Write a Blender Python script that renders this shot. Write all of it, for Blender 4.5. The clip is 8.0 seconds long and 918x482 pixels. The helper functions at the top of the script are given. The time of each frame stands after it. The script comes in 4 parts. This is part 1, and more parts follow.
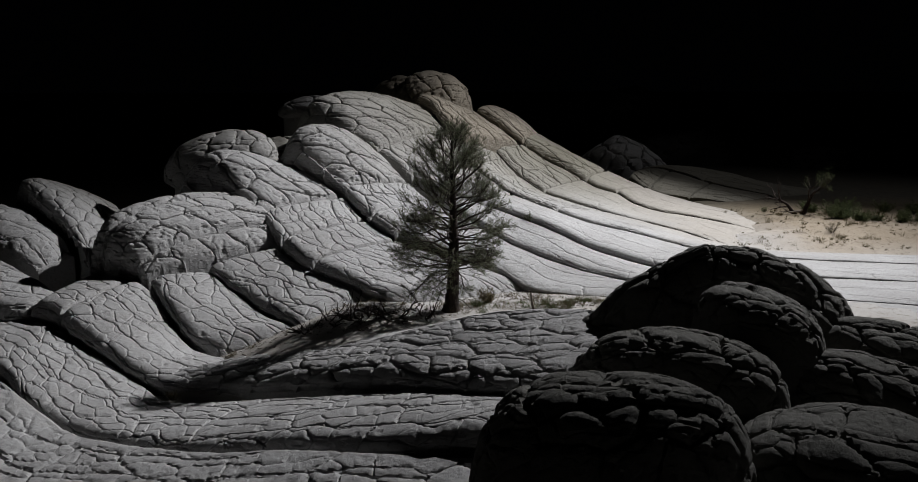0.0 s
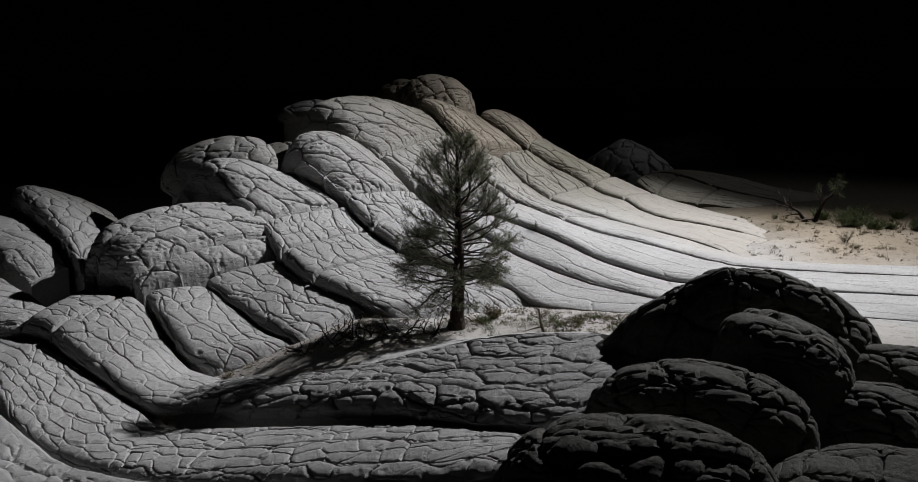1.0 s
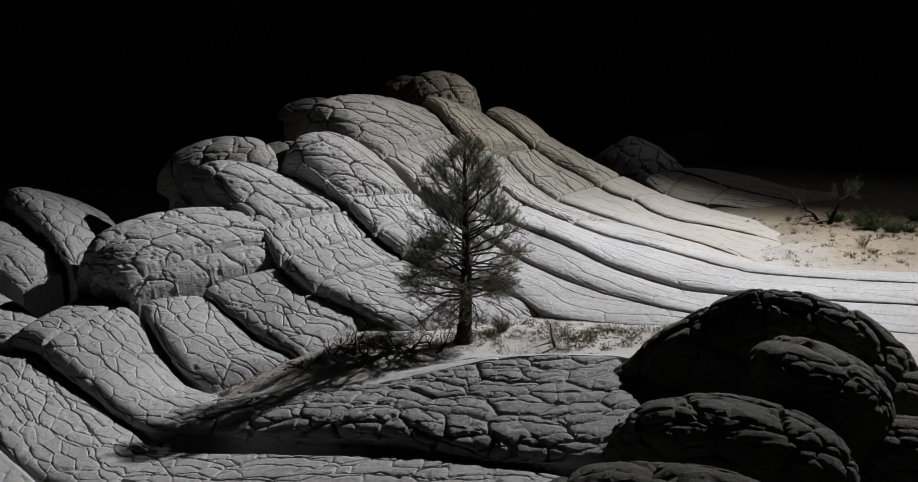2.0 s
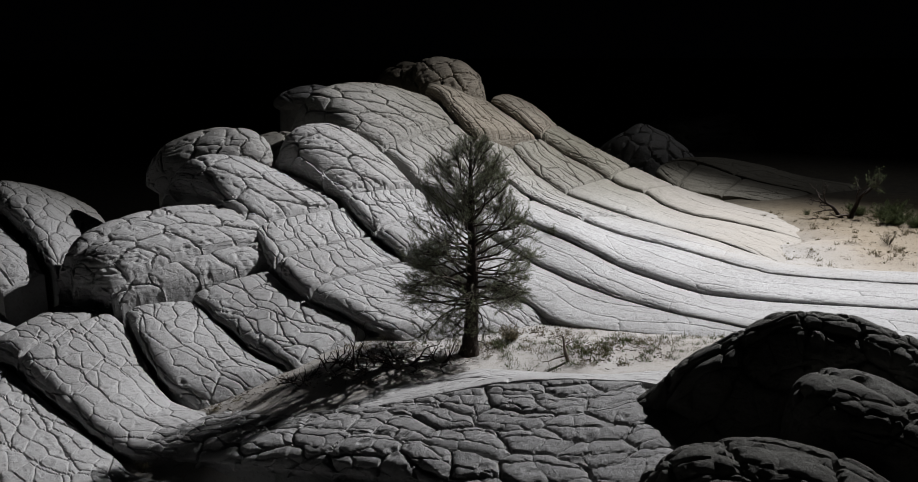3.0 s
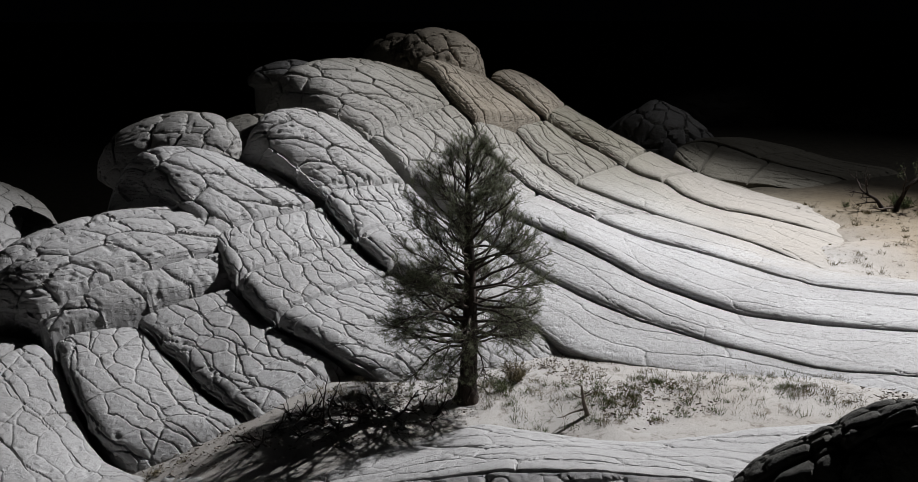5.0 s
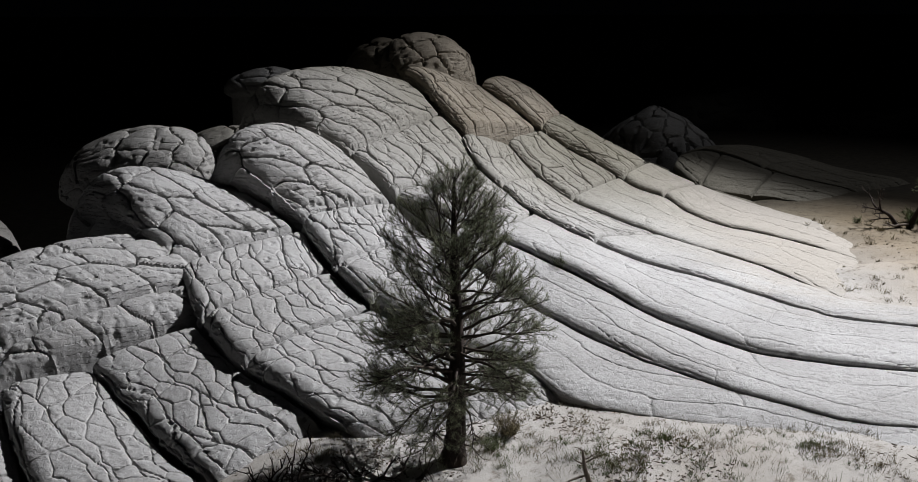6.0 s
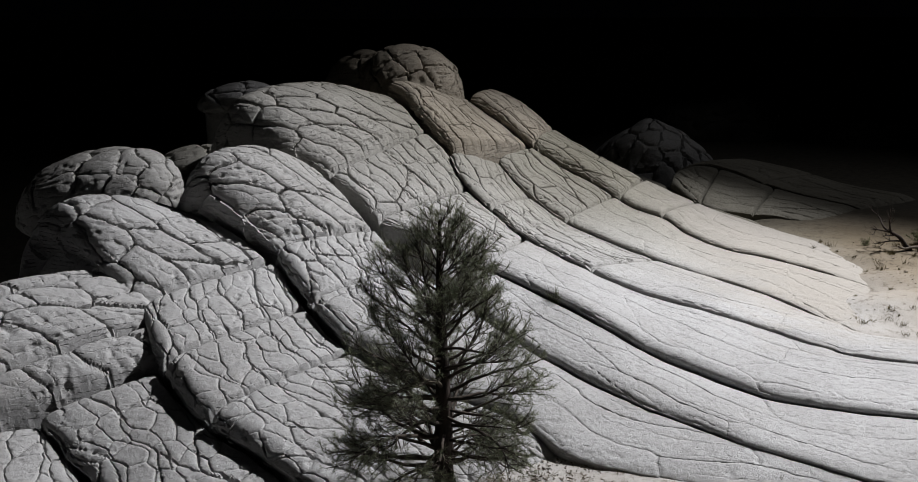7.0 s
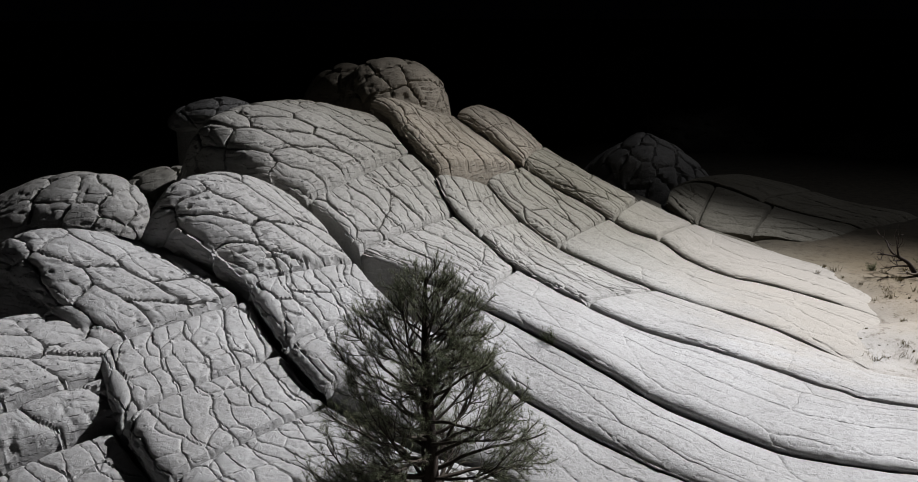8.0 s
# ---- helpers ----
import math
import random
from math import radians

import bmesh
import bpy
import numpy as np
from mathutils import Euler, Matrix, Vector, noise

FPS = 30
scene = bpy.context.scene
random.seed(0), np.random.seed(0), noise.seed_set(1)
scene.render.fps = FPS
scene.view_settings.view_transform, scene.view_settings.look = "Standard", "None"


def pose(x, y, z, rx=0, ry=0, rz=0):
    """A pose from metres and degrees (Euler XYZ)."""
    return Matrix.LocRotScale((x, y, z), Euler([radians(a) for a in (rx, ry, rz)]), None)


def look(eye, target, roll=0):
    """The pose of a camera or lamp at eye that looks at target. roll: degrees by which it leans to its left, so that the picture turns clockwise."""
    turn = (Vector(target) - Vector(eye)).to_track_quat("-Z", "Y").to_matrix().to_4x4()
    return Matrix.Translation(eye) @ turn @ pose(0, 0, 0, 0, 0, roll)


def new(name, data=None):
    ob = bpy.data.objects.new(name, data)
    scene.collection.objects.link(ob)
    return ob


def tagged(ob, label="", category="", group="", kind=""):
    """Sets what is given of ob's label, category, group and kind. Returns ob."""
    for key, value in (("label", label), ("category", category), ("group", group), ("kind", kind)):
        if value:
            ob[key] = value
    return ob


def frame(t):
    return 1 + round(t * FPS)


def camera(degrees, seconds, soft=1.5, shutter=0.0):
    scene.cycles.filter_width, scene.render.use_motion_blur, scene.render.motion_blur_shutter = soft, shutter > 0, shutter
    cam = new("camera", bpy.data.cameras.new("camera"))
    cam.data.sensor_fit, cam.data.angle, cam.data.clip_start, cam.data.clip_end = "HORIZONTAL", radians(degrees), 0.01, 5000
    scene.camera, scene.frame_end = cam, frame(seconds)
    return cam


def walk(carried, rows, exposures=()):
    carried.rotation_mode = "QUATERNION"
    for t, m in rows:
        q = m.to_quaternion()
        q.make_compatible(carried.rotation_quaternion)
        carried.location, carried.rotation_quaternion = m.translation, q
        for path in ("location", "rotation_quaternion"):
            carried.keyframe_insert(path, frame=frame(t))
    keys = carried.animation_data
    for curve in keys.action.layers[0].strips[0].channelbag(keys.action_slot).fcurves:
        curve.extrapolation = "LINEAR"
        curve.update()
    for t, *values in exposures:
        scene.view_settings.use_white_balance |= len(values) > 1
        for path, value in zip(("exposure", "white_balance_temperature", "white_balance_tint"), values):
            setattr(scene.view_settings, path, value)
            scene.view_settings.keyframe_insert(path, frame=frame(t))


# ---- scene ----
cam = camera(56.0, 8.0, soft=0.9)
METRES, EYE, TILT, LEAN, TURN = 15.0, 6.7, -10.0, 0.0, 0.0
ROWS = [
    (0.0, 0.0, 0.0, 0.0, 0.0, 0.0, -0.0),
    (0.5, -0.0034, 0.0288, 0.0151, 0.02, -0.03, -0.01),
    (1.0, -0.0088, 0.0624, 0.0364, 0.07, -0.2, -0.0),
    (1.5, -0.0148, 0.0929, 0.0553, 0.11, -0.44, -0.01),
    (3.0, -0.0288, 0.2535, 0.1181, 0.24, -2.16, -0.02),
    (3.5, -0.0289, 0.3205, 0.1346, 0.29, -2.86, -0.01),
    (4.0, -0.0294, 0.4041, 0.1541, 0.29, -3.65, -0.02),
    (4.5, -0.028, 0.4735, 0.1712, 0.26, -4.16, -0.01),
    (6.0, -0.014, 0.6866, 0.2472, -0.31, -4.9, 0.15),
    (6.5, -0.0105, 0.7462, 0.2685, -0.61, -4.87, 0.22),
    (7.0, -0.0096, 0.8148, 0.2914, -1.06, -4.74, 0.3),
    (7.5, -0.0094, 0.8696, 0.3118, -1.47, -4.66, 0.36),
    (8.0, -0.0102, 0.9336, 0.3403, -2.05, -4.67, 0.39),
]
walk(cam, [(t, pose(0, 0, EYE, TILT, LEAN, TURN) @ pose(METRES * x, METRES * y, METRES * z, 90 + pitch, roll, yaw)) for t, x, y, z, yaw, pitch, roll in ROWS],
     exposures=[(0.0, -0.3), (3.0, -0.14), (4.0, -0.08), (6.0, -0.08), (7.0, -0.2), (8.0, -0.15)])

# ---- night, and the one lamp that hangs over the slope ----
world = bpy.data.worlds.new("night")
scene.world = world
world.use_nodes = True
world.node_tree.nodes["Background"].inputs["Color"].default_value = (0.5, 0.6, 0.9, 1)
world.node_tree.nodes["Background"].inputs["Strength"].default_value = 0.0004

LAMP_AT, LAMP_AIM = (39.2, 53.1, 40.5), (2.5, 31.5, 0.0)
lamp_data = bpy.data.lights.new("hovering_spotlight", "SPOT")
lamp_data.energy, lamp_data.color = 328000, (0.962, 0.966, 1.0)
lamp_data.spot_size, lamp_data.spot_blend, lamp_data.shadow_soft_size = radians(43), 1.0, 0.25
lamp = new("hovering_spotlight", lamp_data)
lamp.matrix_world = look(LAMP_AT, LAMP_AIM)
# the weak light that the same lamp spills outside its beam
spill_data = bpy.data.lights.new("hovering_spotlight_spill", "SPOT")
spill_data.energy, spill_data.color = 8500, (0.962, 0.966, 1.0)
spill_data.spot_size, spill_data.spot_blend, spill_data.shadow_soft_size = radians(100), 1.0, 0.25
spill = new("hovering_spotlight_spill", spill_data)
spill.matrix_world = look(LAMP_AT, LAMP_AIM)


# ---- materials ----
def material(name):
    m = bpy.data.materials.new(name)
    m.use_nodes = True
    nt = m.node_tree
    bsdf = nt.nodes["Principled BSDF"]
    return m, nt, bsdf


def link_noise(nt, scale, detail=6.0, rough=0.6, stretch=None):
    co = nt.nodes.new("ShaderNodeTexCoord")
    n = nt.nodes.new("ShaderNodeTexNoise")
    n.inputs["Scale"].default_value, n.inputs["Detail"].default_value, n.inputs["Roughness"].default_value = scale, detail, rough
    if stretch:
        mp = nt.nodes.new("ShaderNodeMapping")
        mp.inputs["Scale"].default_value = stretch
        nt.links.new(co.outputs["Object"], mp.inputs["Vector"])
        nt.links.new(mp.outputs["Vector"], n.inputs["Vector"])
    else:
        nt.links.new(co.outputs["Object"], n.inputs["Vector"])
    return n.outputs["Fac"]


def ramp(nt, fac, stops):
    r = nt.nodes.new("ShaderNodeValToRGB")
    while len(r.color_ramp.elements) < len(stops):
        r.color_ramp.elements.new(0.5)
    for e, (p, c) in zip(r.color_ramp.elements, stops):
        e.position, e.color = p, (*c, 1)
    nt.links.new(fac, r.inputs["Fac"])
    return r.outputs["Color"]


def mix(nt, a, b, fac, how="MIX"):
    n = nt.nodes.new("ShaderNodeMix")
    n.data_type, n.blend_type = "RGBA", how
    for sock, v in ((n.inputs[0], fac), (n.inputs[6], a), (n.inputs[7], b)):
        if isinstance(v, (int, float)):
            sock.default_value = v
        elif isinstance(v, tuple):
            sock.default_value = (*v, 1)
        else:
            nt.links.new(v, sock)
    return n.outputs[2]


def calc(nt, how, a, b):
    n = nt.nodes.new("ShaderNodeMath")
    n.operation = how
    for sock, v in zip(n.inputs, (a, b)):
        if isinstance(v, (int, float)):
            sock.default_value = v
        else:
            nt.links.new(v, sock)
    return n.outputs[0]


def spread_to(nt, fac, lo, hi):
    """0 at lo, 1 at hi."""
    n = nt.nodes.new("ShaderNodeMapRange")
    n.inputs["From Min"].default_value, n.inputs["From Max"].default_value = lo, hi
    nt.links.new(fac, n.inputs["Value"])
    return n.outputs["Result"]


def bumped(nt, bsdf, layers):
    """Fine relief from several (height, strength, distance) layers."""
    last = None
    for h, strength, distance in layers:
        b = nt.nodes.new("ShaderNodeBump")
        b.inputs["Strength"].default_value, b.inputs["Distance"].default_value = strength, distance
        nt.links.new(h, b.inputs["Height"])
        if last:
            nt.links.new(last, b.inputs["Normal"])
        last = b.outputs["Normal"]
    nt.links.new(last, bsdf.inputs["Normal"])


def sandstone(name, pale, mid, dark, bedding, tint=None, rough=1.0):
    """Weathered sandstone. tint: turns the pale beds to buff ones farther up the ridge, and darkens them for the weaker
    light there.
    """
    m, nt, bsdf = material(name)
    broad = link_noise(nt, 0.35, 5, 0.6)
    grain = link_noise(nt, 9.0, 8, 0.7)
    speck = link_noise(nt, 45.0, 4, 0.7)
    col = ramp(nt, broad, [(0.3, mid), (0.62, pale)])
    col = mix(nt, col, ramp(nt, grain, [(0.36, dark), (0.5, (1, 1, 1))]), 0.45, "MULTIPLY")
    col = mix(nt, col, ramp(nt, speck, [(0.33, (0.35, 0.34, 0.33)), (0.45, (1, 1, 1))]), 0.35, "MULTIPLY")
    if tint:
        co = nt.nodes.new("ShaderNodeTexCoord")
        sep = nt.nodes.new("ShaderNodeSeparateXYZ")
        nt.links.new(co.outputs["Object"], sep.inputs["Vector"])
        back = nt.nodes.new("ShaderNodeMapRange")
        back.inputs["From Min"].default_value, back.inputs["From Max"].default_value = 36.0, 47.0
        nt.links.new(sep.outputs["Y"], back.inputs["Value"])
        col = mix(nt, col, mix(nt, col, tint, 1.0, "MULTIPLY"), back.outputs["Result"])
    if tint:
        # sand blown over the ends of the ribs
        drift = nt.nodes.new("ShaderNodeMapRange")
        drift.inputs["From Min"].default_value, drift.inputs["From Max"].default_value = 6.5, 13.0
        nt.links.new(sep.outputs["X"], drift.inputs["Value"])
        deep = nt.nodes.new("ShaderNodeMapRange")
        deep.inputs["From Min"].default_value, deep.inputs["From Max"].default_value = 33.0, 37.5
        nt.links.new(sep.outputs["Y"], deep.inputs["Value"])
        both = nt.nodes.new("ShaderNodeMath")
        both.operation = "MULTIPLY"
        nt.links.new(drift.outputs["Result"], both.inputs[0])
        nt.links.new(deep.outputs["Result"], both.inputs[1])
        patchy = nt.nodes.new("ShaderNodeMath")
        patchy.operation = "MULTIPLY_ADD"
        nt.links.new(link_noise(nt, 1.3, 6, 0.65), patchy.inputs[0])
        patchy.inputs[1].default_value = 1.4
        patchy.inputs[2].default_value = -0.8
        dusty = nt.nodes.new("ShaderNodeMath")
        dusty.operation, dusty.use_clamp = "MULTIPLY_ADD", True
        nt.links.new(both.outputs[0], dusty.inputs[0])
        dusty.inputs[1].default_value = 1.6
        nt.links.new(patchy.outputs[0], dusty.inputs[2])
        col = mix(nt, col, (0.32, 0.297, 0.265), dusty.outputs[0])
    nt.links.new(col, bsdf.inputs["Base Color"])
    bsdf.inputs["Roughness"].default_value = 0.92
    bsdf.inputs["Specular IOR Level"].default_value = 0.2
    # short slits along the beds, on the steep faces
    co = nt.nodes.new("ShaderNodeTexCoord")
    geo = nt.nodes.new("ShaderNodeNewGeometry")
    xyz, face = nt.nodes.new("ShaderNodeSeparateXYZ"), nt.nodes.new("ShaderNodeSeparateXYZ")
    nt.links.new(co.outputs["Object"], xyz.inputs["Vector"])
    nt.links.new(geo.outputs["Normal"], face.inputs["Vector"])
    level = calc(nt, "ADD", calc(nt, "MULTIPLY", xyz.outputs["Z"], 8.0), calc(nt, "MULTIPLY", link_noise(nt, 0.7, 3, 0.5), 3.0))
    slit = calc(nt, "ABSOLUTE", calc(nt, "SUBTRACT", calc(nt, "FRACT", level, 0.0), 0.5), 0.0)
    slit = calc(nt, "LESS_THAN", slit, 0.14)
    slit = calc(nt, "MULTIPLY", slit, spread_to(nt, link_noise(nt, 1.0, 3, 0.6, (2.6, 2.6, 9.0)), 0.50, 0.58))
    slit = calc(nt, "MULTIPLY", slit, spread_to(nt, link_noise(nt, 0.45, 2, 0.5), 0.36, 0.5))
    slit = calc(nt, "MULTIPLY", slit, spread_to(nt, face.outputs["Z"], 0.86, 0.62))
    cut = calc(nt, "SUBTRACT", 1.0, slit)
    bumped(nt, bsdf, [(cut, bedding, 0.09), (link_noise(nt, 3.5, 7, 0.7), 0.5, 0.05 * (rough - 0.6)), (ramp(nt, link_noise(nt, 6.0, 3, 0.6), [(0.32, (0, 0, 0)), (0.38, (1, 1, 1))]), 0.4, 0.05), (grain, 0.75, 0.05 * rough), (speck, 0.3, 0.012 * rough)])
    return m


# buff of the upper beds, with the beam's fall-off painted in
BUFF_AND_DIM = (0.56, 0.53, 0.43)
PALE = sandstone("pale_sandstone", (0.385, 0.38, 0.375), (0.31, 0.303, 0.296), (0.45, 0.44, 0.43), 0.6, BUFF_AND_DIM)
BEDDED = sandstone("bedded_sandstone", (0.38, 0.375, 0.37), (0.30, 0.293, 0.286), (0.45, 0.44, 0.43), 1.0, BUFF_AND_DIM)
BUFF = sandstone("buff_sandstone", (0.285, 0.252, 0.205), (0.21, 0.183, 0.143), (0.42, 0.36, 0.32), 1.0)
SMOOTH = sandstone("smooth_sandstone", (0.40, 0.393, 0.386), (0.35, 0.343, 0.336), (0.6, 0.59, 0.58), 0.2)
GREY = sandstone("grey_sandstone", (0.29, 0.285, 0.28), (0.225, 0.22, 0.215), (0.45, 0.44, 0.43), 0.3, rough=1.7)
# brownish rock, painted darker for the weaker light beyond the ridge
FARROCK = sandstone("dim_brown_sandstone", (0.20, 0.187, 0.155), (0.145, 0.135, 0.11), (0.45, 0.43, 0.40), 0.5, rough=1.7)
# sandstone with the dimness outside the beam put into its colour
DIMROCK = sandstone("dimmed_sandstone", (0.138, 0.134, 0.122), (0.092, 0.089, 0.079), (0.40, 0.38, 0.35), 0.4, rough=2.0)


def sand_material():
    m, nt, bsdf = material("pink_sand")
    broad = link_noise(nt, 0.25, 5, 0.6)
    litter = link_noise(nt, 3.2, 7, 0.75)
    grain = link_noise(nt, 40.0, 4, 0.7)
    col = ramp(nt, broad, [(0.35, (0.32, 0.295, 0.265)), (0.6, (0.365, 0.35, 0.33))])
    col = mix(nt, col, ramp(nt, litter, [(0.36, (0.35, 0.30, 0.24)), (0.46, (1, 1, 1))]), 0.75, "MULTIPLY")
    col = mix(nt, col, ramp(nt, grain, [(0.34, (0.5, 0.48, 0.45)), (0.5, (1, 1, 1))]), 0.5, "MULTIPLY")
    co = nt.nodes.new("ShaderNodeTexCoord")
    sep = nt.nodes.new("ShaderNodeSeparateXYZ")
    nt.links.new(co.outputs["Object"], sep.inputs["Vector"])
    # mask of the ground left and far back that the beam should leave dark
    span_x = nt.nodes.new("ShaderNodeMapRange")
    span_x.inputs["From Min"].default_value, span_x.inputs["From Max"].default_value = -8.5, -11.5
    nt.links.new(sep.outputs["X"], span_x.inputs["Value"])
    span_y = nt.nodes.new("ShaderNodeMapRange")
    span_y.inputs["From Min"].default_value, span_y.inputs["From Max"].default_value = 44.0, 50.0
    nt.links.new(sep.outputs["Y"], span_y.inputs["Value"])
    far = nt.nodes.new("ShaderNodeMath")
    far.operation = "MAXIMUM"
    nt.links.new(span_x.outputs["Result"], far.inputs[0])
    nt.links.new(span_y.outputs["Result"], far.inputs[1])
    # the open sand is tan; towards the ribs it is mixed with their pale grit
    reach = calc(nt, "ADD", sep.outputs["X"], calc(nt, "MULTIPLY", link_noise(nt, 0.5, 5, 0.65), 5.0))
    tan = calc(nt, "MULTIPLY", spread_to(nt, sep.outputs["Y"], 32.0, 37.0), spread_to(nt, reach, 15.2, 18.2))
    col = mix(nt, col, mix(nt, col, (0.74, 0.64, 0.50), 1.0, "MULTIPLY"), tan)
    # sand painted darker towards the back, standing in for the beam's fading
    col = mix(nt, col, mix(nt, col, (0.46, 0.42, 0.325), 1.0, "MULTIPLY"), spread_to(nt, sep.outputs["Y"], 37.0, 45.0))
    # near-dark colour painted where the ground should lie unlit
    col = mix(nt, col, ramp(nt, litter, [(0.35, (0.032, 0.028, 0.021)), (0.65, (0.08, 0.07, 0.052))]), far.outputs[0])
    nt.links.new(col, bsdf.inputs["Base Color"])
    bsdf.inputs["Roughness"].default_value = 0.95
    bumped(nt, bsdf, [(litter, 0.5, 0.06), (grain, 0.4, 0.015)])
    return m


def plain_material(name, a, b, scale, rough=0.85, bump=0.6, distance=0.02, stretch=None):
    m, nt, bsdf = material(name)
    n = link_noise(nt, scale, 6, 0.65, stretch)
    nt.links.new(ramp(nt, n, [(0.32, a), (0.66, b)]), bsdf.inputs["Base Color"])
    bsdf.inputs["Roughness"].default_value = rough
    bsdf.inputs["Specular IOR Level"].default_value = 0.25
    bumped(nt, bsdf, [(n, bump, distance)])
    return m


SAND = sand_material()
BARK = plain_material("pine_bark", (0.012, 0.009, 0.008), (0.05, 0.036, 0.029), 9.0, 0.95, 1.0, 0.04, (1, 1, 0.25))
TWIG = plain_material("dark_twig_bark", (0.022, 0.017, 0.013), (0.06, 0.046, 0.034), 20.0)
NEEDLES = plain_material("pine_needles", (0.105, 0.122, 0.066), (0.23, 0.242, 0.15), 2.5, 0.6, 0.1)
DEADWOOD = plain_material("grey_dead_wood", (0.05, 0.04, 0.032), (0.17, 0.14, 0.115), 14.0, 0.9, 0.8, 0.02, (1, 1, 0.2))
SAGE = plain_material("sagebrush_leaves", (0.046, 0.064, 0.02), (0.12, 0.148, 0.058), 4.0, 0.8, 0.1)
DRYGRASS = plain_material("dry_grass", (0.07, 0.06, 0.028), (0.21, 0.17, 0.095), 5.0, 0.8, 0.1)


# ---- shapes ----
def link_mesh(name, verts, faces, mat, parent=None, label="", smooth=True, crisp=0.0):
    """One mesh object from arrays of vertices and quads (or a list of arrays of polygons)."""
    me = bpy.data.meshes.new(name)
    polys = faces if isinstance(faces, list) else [faces]
    me.vertices.add(len(verts))
    me.vertices.foreach_set("co", np.asarray(verts, np.float32).ravel())
    sizes = np.concatenate([np.full(len(p), p.shape[1], np.int32) for p in polys])
    idx = np.concatenate([np.asarray(p, np.int32).ravel() for p in polys])
    me.loops.add(len(idx))
    me.loops.foreach_set("vertex_index", idx)
    me.polygons.add(len(sizes))
    me.polygons.foreach_set("loop_start", np.concatenate([[0], np.cumsum(sizes)[:-1]]).astype(np.int32))
    me.polygons.foreach_set("use_smooth", np.full(len(sizes), smooth))
    me.update(calc_edges=True)
    me.validate()
    if crisp:
        me.set_sharp_from_angle(angle=radians(crisp))
    me.materials.append(mat)
    ob = new(name, me)
    if parent:
        ob.parent = parent
        ob.matrix_parent_inverse = parent.matrix_world.inverted()
    if label:
        tagged(ob, label)
    return ob


def holder(name, at, label, category, group=""):
    ob = new(name)
    ob.empty_display_size = 0.3
    ob.location = at
    ob.matrix_world = Matrix.Translation(at)
    return tagged(ob, label, category, group)


def smoothstep(a, b, x):
    t = np.clip((x - a) / (b - a), 0, 1)
    return t * t * (3 - 2 * t)


def hash3(i, salt):
    """Three repeatable random numbers for each whole-numbered cell."""
    i = i.astype(np.int64)
    n = (i[..., 0] * 73856093) ^ (i[..., 1] * 19349663) ^ (i[..., 2] * 83492791) ^ (salt * 2654435)
    out = []
    for k in range(3):
        m = (n + k * 374761393) & 0xFFFFFFFF
        m = ((m ^ (m >> 15)) * 2246822519) & 0xFFFFFFFF
        m = ((m ^ (m >> 13)) * 3266489917) & 0xFFFFFFFF
        out.append(((m ^ (m >> 16)) & 0xFFFFFF) / float(0x1000000))
    return np.stack(out, -1)


def vnoise(p, salt=0):
    """Smooth value noise, 0 to 1."""
    b = np.floor(p)
    f = p - b
    f = f * f * (3 - 2 * f)
    total = 0
    for dx in (0, 1):
        for dy in (0, 1):
            for dz in (0, 1):
                w = (f[:, 0] if dx else 1 - f[:, 0]) * (f[:, 1] if dy else 1 - f[:, 1]) * (f[:, 2] if dz else 1 - f[:, 2])
                total = total + w * hash3(b + np.array([dx, dy, dz]), salt)[:, 0]
    return total


def fbm(p, salt=0, octaves=4):
    s, a, t = 0, 0.5, 0
    for k in range(octaves):
        s = s + a * vnoise(p * 2.0 ** k + 17.3 * k, salt + k)
        t += a
        a *= 0.55
    return s / t


def plates(q, salt, jitter=0.6):
    """Polygonal plates laid in staggered rows: the way onto the nearest border, that border's direction and random number, and the plate's random numbers."""
    row0 = np.floor(q[:, 1])
    f1, f2 = np.full(len(q), 99.0), np.full(len(q), 99.0)
    v1, v2 = np.zeros((len(q), 2)), np.zeros((len(q), 2))
    r1, r2 = np.zeros((len(q), 3)), np.zeros((len(q), 3))
    for dy in (-1, 0, 1):
        row = row0 + dy
        shift = 0.5 * (row % 2) + 0.25 * np.sin(row * 2.7 + salt)
        col0 = np.floor(q[:, 0] - shift)
        for dx in (-1, 0, 1):
            c = np.stack([col0 + dx, row, np.zeros(len(q))], 1)
            h = hash3(c, salt)
            v = np.stack([c[:, 0] + shift + 0.5 + (jitter + 0.2) * (h[:, 0] - 0.5), row + 0.5 + jitter * (h[:, 1] - 0.5)], 1) - q
            d = (v * v).sum(1)
            near = d < f1
            second = ~near & (d < f2)
            f2 = np.where(near, f1, np.where(second, d, f2))
            v2 = np.where(near[:, None], v1, np.where(second[:, None], v, v2))
            r2 = np.where(near[:, None], r1, np.where(second[:, None], h, r2))
            f1 = np.where(near, d, f1)
            v1 = np.where(near[:, None], v, v1)
            r1 = np.where(near[:, None], h, r1)
    w = v2 - v1
    length = np.linalg.norm(w, axis=1) + 1e-6
    dist = (f2 - f1) / (2 * length)
    return w / length[:, None] * dist[:, None], np.abs(w[:, 1]) / length, ((r1[:, 0] + r2[:, 0]) * 9.71) % 1.0, r1


